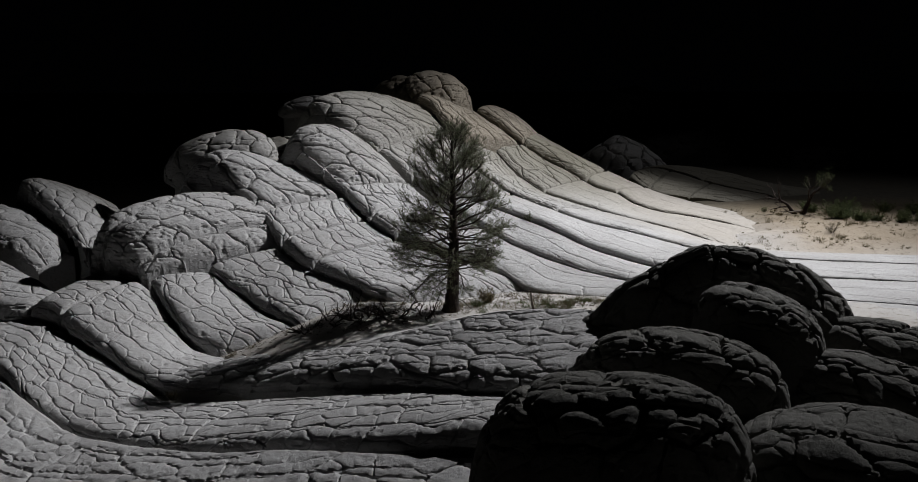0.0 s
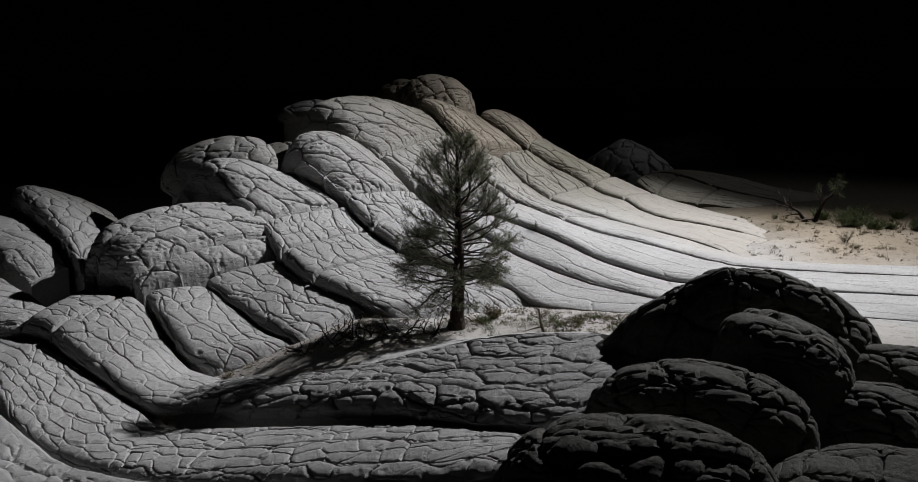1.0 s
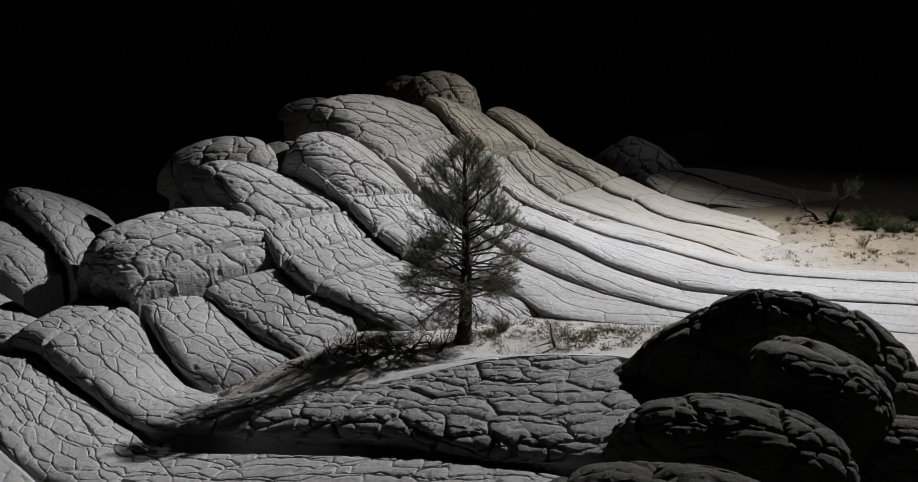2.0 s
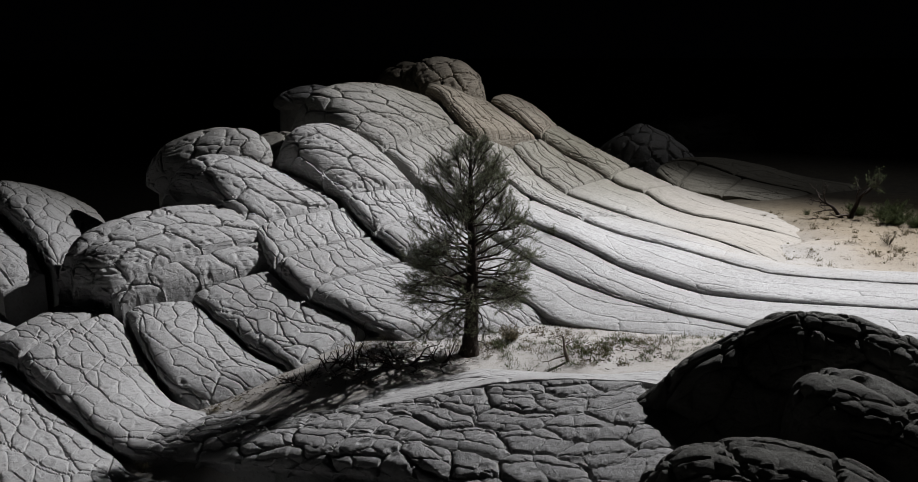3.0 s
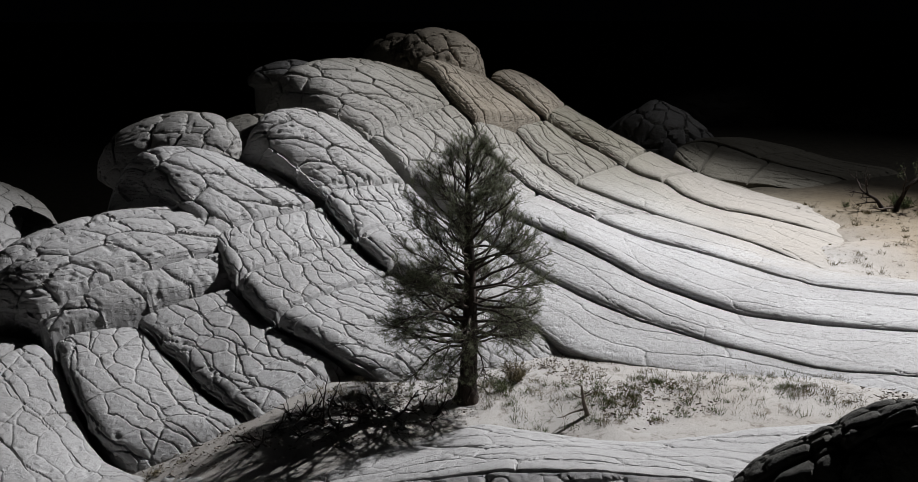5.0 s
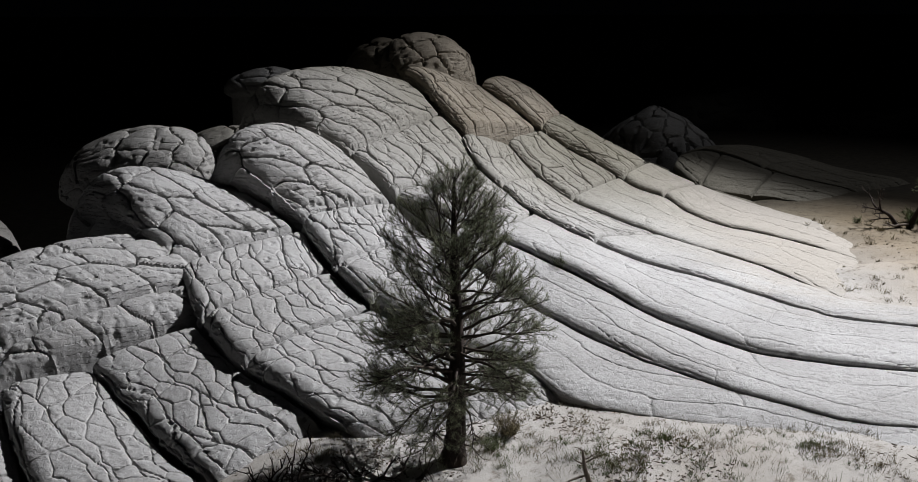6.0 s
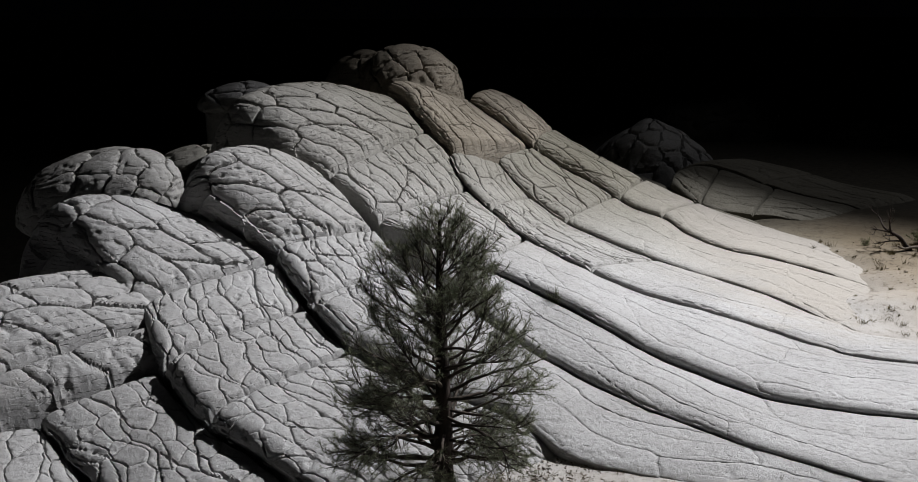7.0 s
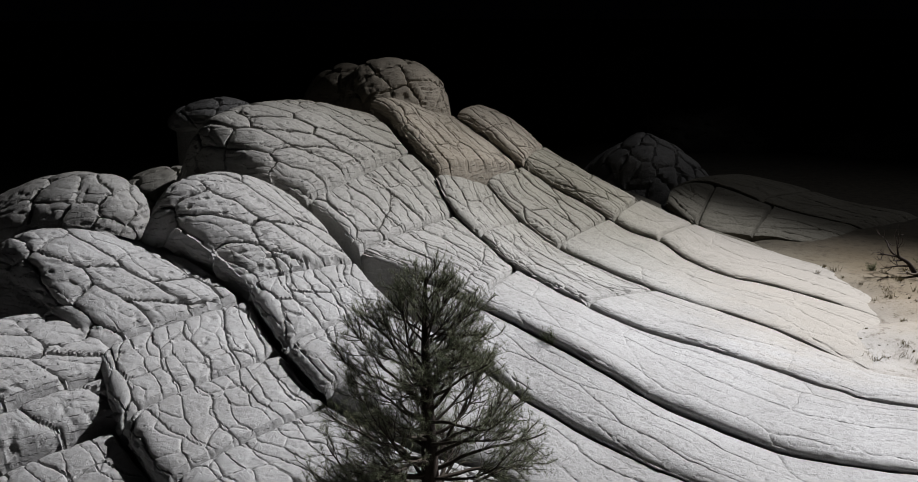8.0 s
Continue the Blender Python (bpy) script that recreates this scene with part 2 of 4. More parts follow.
# how each kind of rock is weathered: the small plates' length and width, the depth of the cracks between them and their bulge; the same for
# the large plates; how much the bedding is etched out; and how rough it is
SLAB = dict(cell=(0.8, 0.5), crack=0.032, bulge=0.008, big=(2.4, 1.0), big_crack=0.045, big_bulge=0.025, beds=0.45, rough=1.0)
HEAD = dict(cell=(1.0, 0.45), crack=0.03, bulge=0.01, big=(2.0, 0.85), big_crack=0.07, big_bulge=0.05, beds=1.0, rough=1.0)
DOME = dict(cell=(0.8, 0.55), crack=0.014, bulge=0.008, big=(1.25, 1.0), big_crack=0.11, big_bulge=0.08, beds=1.0, rough=1.0)
GREAT = dict(DOME, big=(0.95, 1.3), cell=(0.5, 0.75))
RUN = dict(cell=(2.0, 0.62), crack=0.008, bulge=0.003, big=(3.8, 1.3), big_crack=0.02, big_bulge=0.012, beds=0.15, rough=0.6)
SCALY = dict(cell=(0.7, 0.45), crack=0.02, bulge=0.02, big=(1.3, 0.85), big_crack=0.055, big_bulge=0.085, beds=0.7, rough=1.1)
BOULDER = dict(cell=(0.55, 0.34), crack=0.025, bulge=0.03, big=(1.2, 0.62), big_crack=0.07, big_bulge=0.085, beds=0.7, rough=1.5)
FLAT = dict(cell=(1.5, 0.7), crack=0.025, bulge=0.01, big=(3.2, 1.3), big_crack=0.04, big_bulge=0.04, beds=0.2, rough=1.0)


def weather(g, uv, nor, salt, res, cell, crack, bulge, big, big_crack, big_bulge, beds, rough):
    """Weathers a grid of rock: large rounded plates with deep cracks, small ones upon them, slits along the bedding on steep faces, and a rough skin.
    uv: metres along and across the rock."""
    nv, nu = g.shape[:2]
    p = g.reshape(-1, 3)
    warp = np.stack([fbm(p * 0.6, salt + k, 3) - 0.5 for k in (1, 2)], 1)
    fine = np.stack([fbm(p * 2.4, salt + k, 2) - 0.5 for k in (3, 4)], 1)
    q = uv.reshape(-1, 2) + 0.6 * warp + 0.12 * fine
    sets = []
    for size, k in ((np.array(big), 7), (np.array(cell), 0)):
        step, along, lot, r = plates(q / size + np.array([0.37, 0.11]) * salt, salt + k)
        step = step * size
        # the cracks that run down the slope are the strong ones; the cross cracks come and go
        force = np.clip((0.85 if k else 0.35) + (0.15 if k else 0.65) * along + 0.6 * (lot - 0.5), 0.12, 1.2) * np.clip(0.6 + 2.0 * (fbm(p * 0.9, salt + 60 + k, 2) - 0.35), 0.4, 1.15)
        sets.append([step, np.linalg.norm(step, axis=1), force, r, size])
    # draw the nearest points of the grid onto the cracks, so that each crack is one sharp line
    first = sets[0][1] < np.maximum(sets[1][1], 0.3 * res)
    step = np.where(first[:, None], sets[0][0], sets[1][0])
    ju, jv = np.gradient(uv, axis=1).reshape(-1, 2), np.gradient(uv, axis=0).reshape(-1, 2)
    det = ju[:, 0] * jv[:, 1] - ju[:, 1] * jv[:, 0]
    det = np.where(np.abs(det) < 1e-7, 1e-7, det)
    di = (step[:, 0] * jv[:, 1] - step[:, 1] * jv[:, 0]) / det
    dj = (ju[:, 0] * step[:, 1] - ju[:, 1] * step[:, 0]) / det
    ii, jj = np.meshgrid(np.arange(nu), np.arange(nv))
    rim = np.minimum(np.minimum(ii, nu - 1 - ii), np.minimum(jj, nv - 1 - jj)).ravel()
    away = np.maximum(np.abs(di), np.abs(dj))
    onto = (away < 0.6) & (rim > 0)
    # the next points close up to the crack as well, so that it stays narrow
    pull = np.where(onto, 1.0, np.where(away < 1.7, 1 - np.interp(away, [0.6, 1.7], [0.13, 1.7]) / np.maximum(away, 0.1), 0)) * (rim > 1)
    fi = np.clip(ii.ravel() + np.clip(di, -2, 2) * pull, 0, nu - 1.001)
    fj = np.clip(jj.ravel() + np.clip(dj, -2, 2) * pull, 0, nv - 1.001)
    onto &= rim > 1
    i0, j0 = np.minimum(fi.astype(int), nu - 2), np.minimum(fj.astype(int), nv - 2)
    a, b = (fi - i0)[:, None], (fj - j0)[:, None]
    moved = (g[j0, i0] * (1 - a) + g[j0, i0 + 1] * a) * (1 - b) + (g[j0 + 1, i0] * (1 - a) + g[j0 + 1, i0 + 1] * a) * b
    p = np.where((rim > 0)[:, None], moved, p)
    sets[0][1] = sets[0][1] * np.where(first, 1 - pull, 1)
    sets[1][1] = sets[1][1] * np.where(first, 1, 1 - pull)
    out = np.zeros(len(p))
    for (_, d, force, r, size), deep, puff, reach in zip(sets, (big_crack, crack), (big_bulge, bulge), (0.34, 0.16)):
        out -= deep * force * (np.exp(-(d / (0.17 * res)) ** 2) + 0.08 * np.exp(-d / 0.05))
        reach = min(reach, 0.45 * size.min())
        out += puff * (0.4 + 0.6 * force) * (np.sqrt(np.clip(1 - np.clip(1 - d / reach, 0, 1) ** 2, 0, 1)) - 0.7) + 0.5 * puff * (r[:, 2] - 0.5)
    # upright faces are smoother
    out *= 1 - 0.7 * smoothstep(0.5, 0.85, 1 - np.abs(nor[..., 2].ravel()))
    steep = smoothstep(0.12, 0.5, 1 - np.abs(nor[..., 2].ravel()))
    layer = p[:, 2] / 0.17 + 1.6 * (fbm(p * 0.45, salt + 40, 2) - 0.5) + 0.7 * warp[:, 0]
    n = np.floor(layer)
    held = vnoise(np.stack([p[:, 0] * 1.7, p[:, 1] * 1.7, n * 3.37], 1), salt + 41)
    patch = np.clip((fbm(p * 0.5, salt + 44, 2) - 0.38) * 5, 0, 1)
    out -= 0.04 * beds * steep * patch * smoothstep(0.42, 0.6, held) * np.exp(-(((layer - n - 0.5) * 0.17) / max(0.026, 0.75 * res)) ** 2)
    pits = np.clip(fbm(p * np.array([4.0, 4.0, 7.0]), salt + 42, 2) - 0.66 + 0.08 * steep, 0, 1)
    out -= 0.2 * (0.4 + beds) * pits
    out += rough * (0.04 * (fbm(p * 0.8, salt + 20, 2) - 0.5) + 0.018 * (fbm(p * 3.1, salt + 25, 2) - 0.5) + 0.014 * (fbm(p * 8.0, salt + 30, 2) - 0.5))
    out *= smoothstep(0, 8, rim)
    return p.reshape(g.shape) + nor * out.reshape(nv, nu)[..., None]


def smooth_line(points, n, bunch=None):
    """n points evenly along a smooth curve through the given ones."""
    p = np.asarray(points, float)
    e = np.vstack([2 * p[0] - p[1], p, 2 * p[-1] - p[-2]])
    fine = []
    for i in range(1, len(e) - 2):
        for t in np.linspace(0, 1, 24, endpoint=False):
            a, b, c, d = e[i - 1], e[i], e[i + 1], e[i + 2]
            fine.append(0.5 * (2 * b + (c - a) * t + (2 * a - 5 * b + 4 * c - d) * t * t + (3 * b - a - 3 * c + d) * t ** 3))
    fine = np.array(fine + [p[-1]])
    s = np.concatenate([[0], np.cumsum(np.linalg.norm(np.diff(fine, axis=0), axis=1))])
    at = np.linspace(0, s[-1], n)
    return np.stack([np.interp(at, s, fine[:, k]) for k in range(3)], 1), s[-1]


def grid_faces(nu, nv):
    i = np.arange(nu * nv).reshape(nv, nu)
    return np.stack([i[:-1, :-1], i[:-1, 1:], i[1:, 1:], i[1:, :-1]], -1).reshape(-1, 4)


def grid_normals(g):
    du = np.gradient(g, axis=1)
    dv = np.gradient(g, axis=0)
    n = np.cross(du, dv)
    n /= np.linalg.norm(n, axis=-1, keepdims=True) + 1e-9
    return n


def solid_grid(name, g, mat, parent, drop, label=""):
    """A grid of points as the weathered top of a block, with a skirt that goes down into the ground and a bottom."""
    nv, nu = g.shape[:2]
    verts = g.reshape(-1, 3)
    idx = np.arange(nu * nv).reshape(nv, nu)
    ring = np.concatenate([idx[0, :-1], idx[:-1, -1], idx[-1, :0:-1], idx[:0:-1, 0]])
    low = verts[ring].copy()
    low[:, 2] -= drop
    m = len(ring)
    k = np.arange(m)
    skirt = np.stack([ring, ring[(k + 1) % m], nu * nv + (k + 1) % m, nu * nv + k], 1)[:, ::-1]
    bottom = (nu * nv + k)[None, :]
    return link_mesh(name, np.vstack([verts, low]), [grid_faces(nu, nv), skirt, bottom], mat, parent, label, crisp=32)


def rib(name, at, near, far, scarp, label, parts=("slab",), joints=(), res=0.045, styles=(SLAB,), lip=0.38, crown=1.5,
        ends=(0.5, 0.5), mats=(None,), salt=1, drop=1.4, groove=0.15, joint_depth=0.4, puff=0.0, end_fall=1.3, round_off=(0.14, 0.05), group="sandstone ribs"):
    """One rib of the outcrop, from its uphill end to its foot: its scarp rises from the near seam, and its back falls to the far seam.
    Cross joints, each given by its shares of the near and the far seam, cut it into blocks."""
    thing = holder(name, at, label, "rock", group)
    nv0 = 400
    ln, length = smooth_line(near, nv0)
    lf, length_f = smooth_line(far, nv0)
    length = 0.5 * (length + length_f)
    width = np.linalg.norm(lf - ln, axis=1)
    wmax = width.max() + max(scarp)
    nu = int(np.clip(wmax / res, 24, 240))
    cuts = [(0.0, 0.0), *[j if isinstance(j, tuple) else (j, j) for j in joints], (1.0, 1.0)]
    hs = np.interp(np.linspace(0, 1, nv0), np.linspace(0, 1, len(scarp)), scarp)
    for k in range(len(cuts) - 1):
        v0, v1 = 0.5 * sum(cuts[k]), 0.5 * sum(cuts[k + 1])
        span = (v1 - v0) * length
        style = styles[min(k, len(styles) - 1)]
        fine = min(res, 0.036) if style in (HEAD, DOME, GREAT) else res
        nu = int(np.clip(wmax / fine, 24, 240))
        nv = int(np.clip(span / fine, 16, 520))
        # rows close up towards both ends, where the rock drops into the joints
        share_v = np.sort(np.concatenate([np.linspace(0, 1, nv), *[(d / span, 1 - d / span) for d in (0.006, 0.014, 0.024)]]))
        nv = len(share_v)
        v = v0 + (v1 - v0) * share_v
        vi = v * (nv0 - 1)
        va, vb = [(cuts[k][c] + (cuts[k + 1][c] - cuts[k][c]) * share_v) * (nv0 - 1) for c in (0, 1)]
        a = np.stack([np.interp(va, np.arange(nv0), ln[:, c]) for c in range(3)], 1)
        b = np.stack([np.interp(vb, np.arange(nv0), lf[:, c]) for c in range(3)], 1)
        # ragged seams
        a = a + 0.07 * (fbm(a * 1.1, salt + 50, 3)[:, None] - 0.5) * np.array([1.6, 1.6, 0.4])
        b = b + 0.07 * (fbm(b * 1.1, salt + 50, 3)[:, None] - 0.5) * np.array([1.6, 1.6, 0.4])
        h = np.interp(vi, np.arange(nv0), hs)
        w = np.linalg.norm(b - a, axis=1)
        # ends round off
        e0, e1 = (ends[0] if k == 0 else 0.09), (ends[1] if k == len(cuts) - 2 else 0.09)
        dist0, dist1 = (v - v0) * length, (v1 - v) * length
        # cross profile: an undercut scarp with a rounded brow, then a long convex back that dips into the next seam
        t = np.linspace(0, 1, nu)
        r = np.clip(lip * np.ones(nv), 0, 0.45 * w)
        share = min(0.4, 0.14 + 1.3 * max(scarp) / wmax)
        c = np.clip(t / share, 0, 1)
        back = np.clip((t - share) / (1 - share), 0, 1)
        dip = groove * np.clip(h / 0.4, 0.15, 1)
        gap = 0.3 * dip
        low, brow = np.clip(c / 0.5, 0, 1), np.clip((c - 0.5) / 0.5, 0, 1)
        across = (0.34 * h)[:, None] * ((1 - low) ** 1.2)[None] + r[:, None] * (1 - np.cos(brow * math.pi / 2))[None] + (w - r - gap)[:, None] * back[None]
        rise = 0.5 * low + 0.5 * np.sin(brow * math.pi / 2)
        fall = back ** crown
        last = smoothstep(0.955, 1.0, back)
        high = -dip[:, None] * (1 - rise)[None] + h[:, None] * (rise - fall)[None] - 0.9 * dip[:, None] * last[None] ** 1.5
        g = a[:, None] + (b - a)[:, None] * (across / np.maximum(w, 1e-6)[:, None])[..., None]
        up = np.array([0.0, 0.0, 1.0])
        f0, f1 = (0.7 if e0 < 0.35 else 0.0), (0.7 if e1 < 0.35 else 0.0)
        r0 = np.sqrt(np.clip(1 - np.clip(1 - dist0 / e0, 0, 1) ** 2, 0, 1))
        r1 = np.sqrt(np.clip(1 - np.clip(1 - dist1 / e1, 0, 1) ** 2, 0, 1))
        keep = (f0 + (1 - f0) * r0) * (f1 + (1 - f1) * r1)
        g = g + up * (high * keep[:, None])[..., None]
        n = grid_normals(g)
        n[n[..., 2] < -0.2] *= -1
        deep0 = np.exp(-(dist0 / (0.06 if k else 0.07)) ** 2) * (joint_depth if k else 0.45)
        deep1 = np.exp(-(dist1 / (0.06 if k < len(cuts) - 2 else 0.07)) ** 2) * (joint_depth if k < len(cuts) - 2 else 0.45)
        if k > 0 or ends[0] < 0.3:
            deep0 = deep0 + round_off[0] * (1 - np.sqrt(1 - np.clip(1 - dist0 / 0.3, 0, 1) ** 2))
        if k < len(cuts) - 2 or ends[1] < 0.3:
            deep1 = deep1 + round_off[1] * (1 - np.sqrt(1 - np.clip(1 - dist1 / 0.5, 0, 1) ** 2))
        if k == len(cuts) - 2 and ends[1] > 1.0:
            deep1 = 0.4 * (1 - smoothstep(0, ends[1], dist1))
        if k == 0 and ends[0] > 0.8:
            deep0 = end_fall * (1 - r0)
        g[..., 2] -= (deep0 + deep1)[:, None]
        if puff:
            # a head swells before it drops to the joint
            swell = puff * np.sqrt(np.clip(1 - np.clip(1 - dist1 / 0.3, 0, 1) ** 2, 0, 1)) * np.exp(-(dist1 / 1.7) ** 2)
            g[..., 2] += swell[:, None] * (np.sin(np.clip(1.1 * t + 0.05, 0, 1) * math.pi) ** 0.5)[None]
            n = grid_normals(g)
            n[n[..., 2] < -0.2] *= -1
        l = np.repeat((v * length)[:, None], nu, 1)
        sc = np.maximum.accumulate(across - (0.34 * h)[:, None] * ((1 - low) ** 1.2)[None] + h[:, None] * rise[None], axis=1)
        g = weather(g, np.stack([l, sc], -1), n, salt, fine, **style)
        mat = mats[min(k, len(mats) - 1)] or PALE
        solid_grid(parts[min(k, len(parts) - 1)], g, mat, thing, drop)
    return thing


def mound(name, at, radii, height, yaw, label, lean=0.0, box=0.75, res=0.055, style=DOME, mat=None, salt=1, category="rock",
          group="", lumps=0.25, drop=0.6, back=0.0, tuck=0.0):
    """A rounded boulder or dome, longer one way, sunk into the ground."""
    a, b = radii
    n = int(np.clip(2.4 * max(a, b) / res, 24, 190))
    s = np.linspace(-1, 1, n)
    u, v = np.meshgrid(s, s)
    # from the square to the disc
    x = u * np.sqrt(1 - v * v / 2)
    y = v * np.sqrt(1 - u * u / 2)
    r = np.sqrt(x * x + y * y)
    ang = np.arctan2(y, x)
    th = r * radians(104)
    out = np.sin(np.minimum(th, math.pi / 2)) ** box
    out = np.where(th > math.pi / 2, out + (0.04 - tuck) * (th - math.pi / 2), out)
    zz = np.sign(np.cos(th)) * np.abs(np.cos(th)) ** box
    lx, ly = a * out * np.cos(ang), b * out * np.sin(ang)
    lz = height * zz + lean * lx + back * ly * (ly > -b)
    c, k = math.cos(radians(yaw)), math.sin(radians(yaw))
    g = np.stack([at[0] + c * lx - k * ly, at[1] + k * lx + c * ly, at[2] + lz], -1)
    big = (fbm(g.reshape(-1, 3) / (0.55 * min(a, b) + 0.4), salt + 3, 2) - 0.5).reshape(n, n)
    nor = grid_normals(g)
    centre = np.array([at[0], at[1], at[2]])
    flip = ((g - centre) * nor).sum(-1) < 0
    nor[flip] *= -1
    g = g + nor * (lumps * 2 * big * min(a, b, height))[..., None]
    nor = grid_normals(g)
    nor[((g - centre) * nor).sum(-1) < 0] *= -1
    unroll = np.stack([a * th * np.cos(ang), b * th * np.sin(ang)], -1)
    g = weather(g, unroll, nor, salt, res, **style)
    ob = solid_grid(name, g, mat or PALE, None, drop)
    return tagged(ob, label, category, group)


# ---- the ground ----
def ground_z(x, y):
    x, y = np.asarray(x, float), np.asarray(y, float)
    wavy = x + 1.1 * np.sin(0.9 * y) + 0.6 * np.sin(2.3 * y + 0.7 * x)
    wavy = wavy - 2.2 * smoothstep(46.5, 43.5, y)
    z = -0.22 + 0.15 * smoothstep(0, 14, x) + 0.62 * smoothstep(7.6, 13.2, wavy) * smoothstep(34.5, 39, y)
    z = z - 1.75 * smoothstep(-2, -10, x)
    z = z + 0.16 * smoothstep(-9, -7, x) * smoothstep(-1, -3, x) * smoothstep(24.3, 25.2, y) * smoothstep(28.5, 27, y)
    z = z - 1.3 * smoothstep(22.8, 19.5, y) * smoothstep(4, 2, x)
    z = z + 0.32 * smoothstep(1.0, 3.0, x) * smoothstep(28.6, 25.5, y) * smoothstep(18, 12, x)
    return z


def spread(lo, hi, step, reach):
    core = np.arange(lo, hi + step, step)
    tail, d = [], step
    while not tail or tail[-1] < reach:
        d *= 1.35
        tail.append((tail[-1] if tail else 0) + d)
    tail = np.array(tail)
    return np.concatenate([lo - tail[::-1], core, hi + tail])


def ground():
    xs, ys = spread(-14, 28, 0.2, 1500), spread(20, 46, 0.2, 1500)
    X, Y = np.meshgrid(xs, ys)
    Z = ground_z(X, Y)
    p = np.stack([X, Y, Z], -1)
    flat = p.reshape(-1, 3)
    wob = 0.16 * (fbm(flat * np.array([0.5, 0.5, 1]), 5, 4) - 0.5) + 0.05 * (fbm(flat * np.array([3, 3, 1]), 6, 3) - 0.5)
    p[..., 2] += wob.reshape(X.shape)
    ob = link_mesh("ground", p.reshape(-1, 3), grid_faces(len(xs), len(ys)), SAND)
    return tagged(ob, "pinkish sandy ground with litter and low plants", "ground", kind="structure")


ground()

# ---- seams of the outcrop, from the uphill end to the foot ----
SEAM_1 = [(-16.5, 27.9, -0.7), (-14.0, 27.3, -0.7), (-12.9, 26.6, -0.7), (-10.7, 24.7, -1.1), (-8.9, 23.3, -1.5), (-7.7, 22.2, -1.6), (-4.0, 19.6, -0.5), (-1.9, 18.3, 0.1), (-0.5, 17.5, 0.5), (1.2, 16.0, 0.8), (3.0, 14.8, 0.9)]
SEAM_0 = [(-15.0, 25.2, -1.1), (-12.8, 23.1, -1.3), (-11.3, 21.5, -1.6), (-9.8, 20.4, -1.9), (-8.0, 19.0, -1.7), (-5.4, 17.3, -1.2), (-3.3, 16.2, -0.6), (-0.9, 14.9, 0.0), (0.2, 14.6, 0.3), (2.0, 13.6, 0.4)]
SEAM_2 = [(-10.7, 29.1, 0.1), (-9.3, 27.1, -0.6), (-8.4, 26.1, -1.1), (-7.0, 25.2, -1.3)]
SEAM_3 = [(-8.9, 30.0, 0.4), (-7.5, 28.7, -0.2), (-6.1, 27.3, -0.6), (-4.5, 25.9, -0.6)]
SEAM_4 = [(-6.8, 31.4, 1.0), (-5.4, 29.8, 0.5), (-3.9, 28.6, 0.2), (-2.6, 27.5, 0.0), (-1.7, 27.2, -0.1)]
SEAM_5 = [(-4.8, 36.0, 2.3), (-4.0, 34.7, 1.7), (-2.9, 32.8, 1.3), (-2.0, 32.0, 1.0), (-0.3, 30.9, 0.6), (1.2, 30.4, 0.3), (2.8, 28.9, -0.16)]
SEAM_5_FLAT = SEAM_5 + [(6.3, 27.4, -0.1), (7.6, 25.8, 0.04), (9.2, 24.4, 0.16), (14.0, 22.0, 0.2)]
SEAM_6 = [(0.1, 35.0, 1.6), (1.2, 33.6, 1.2), (2.4, 32.4, 0.7), (4.1, 30.9, 0.3), (5.1, 30.1, 0.15), (6.6, 28.8, 0.1), (8.4, 27.5, 0.1), (10.4, 26.8, 0.2), (17.0, 24.5, 0.2)]
SEAM_7 = [(-3.7, 40.0, 3.9), (-2.8, 39.3, 3.3), (-2.0, 38.4, 2.7), (-0.8, 37.9, 2.3), (1.7, 35.8, 1.7), (3.6, 34.0, 1.2), (4.9, 32.9, 0.7), (6.1, 32.1, 0.4), (7.3, 31.3, 0.2), (8.7, 30.7, 0.15), (10.4, 30.2, 0.15), (18.5, 28.3, 0.2)]
SEAM_8 = [(-0.8, 44.6, 4.8), (0.1, 43.9, 3.9), (0.7, 42.3, 3.0), (1.7, 41.0, 2.3), (2.5, 39.6, 1.9), (4.1, 37.6, 1.5), (5.5, 36.5, 1.1), (7.2, 35.7, 0.8), (8.6, 35.1, 0.5), (9.9, 34.2, 0.3), (11.6, 33.3, 0.2), (19.5, 31.3, 0.2)]
SEAM_9 = [(1.9, 45.0, 3.5), (3.0, 44.2, 2.4), (4.2, 43.2, 1.6), (5.4, 41.6, 1.3), (6.5, 40.4, 1.1), (7.5, 39.6, 0.9), (9.7, 38.1, 0.5), (10.9, 36.5, 0.3), (12.5, 34.9, 0.2), (20.0, 33.2, 0.2)]
SEAM_10 = [(3.3, 46.9, 3.8), (4.6, 46.8, 3.0), (6.0, 46.3, 2.3), (7.2, 45.5, 1.6), (8.3, 44.9, 1.3), (9.0, 43.7, 0.9), (10.0, 42.5, 0.7), (11.3, 41.6, 0.6), (13.2, 39.8, 0.42), (15.2, 38.4, 0.4)]

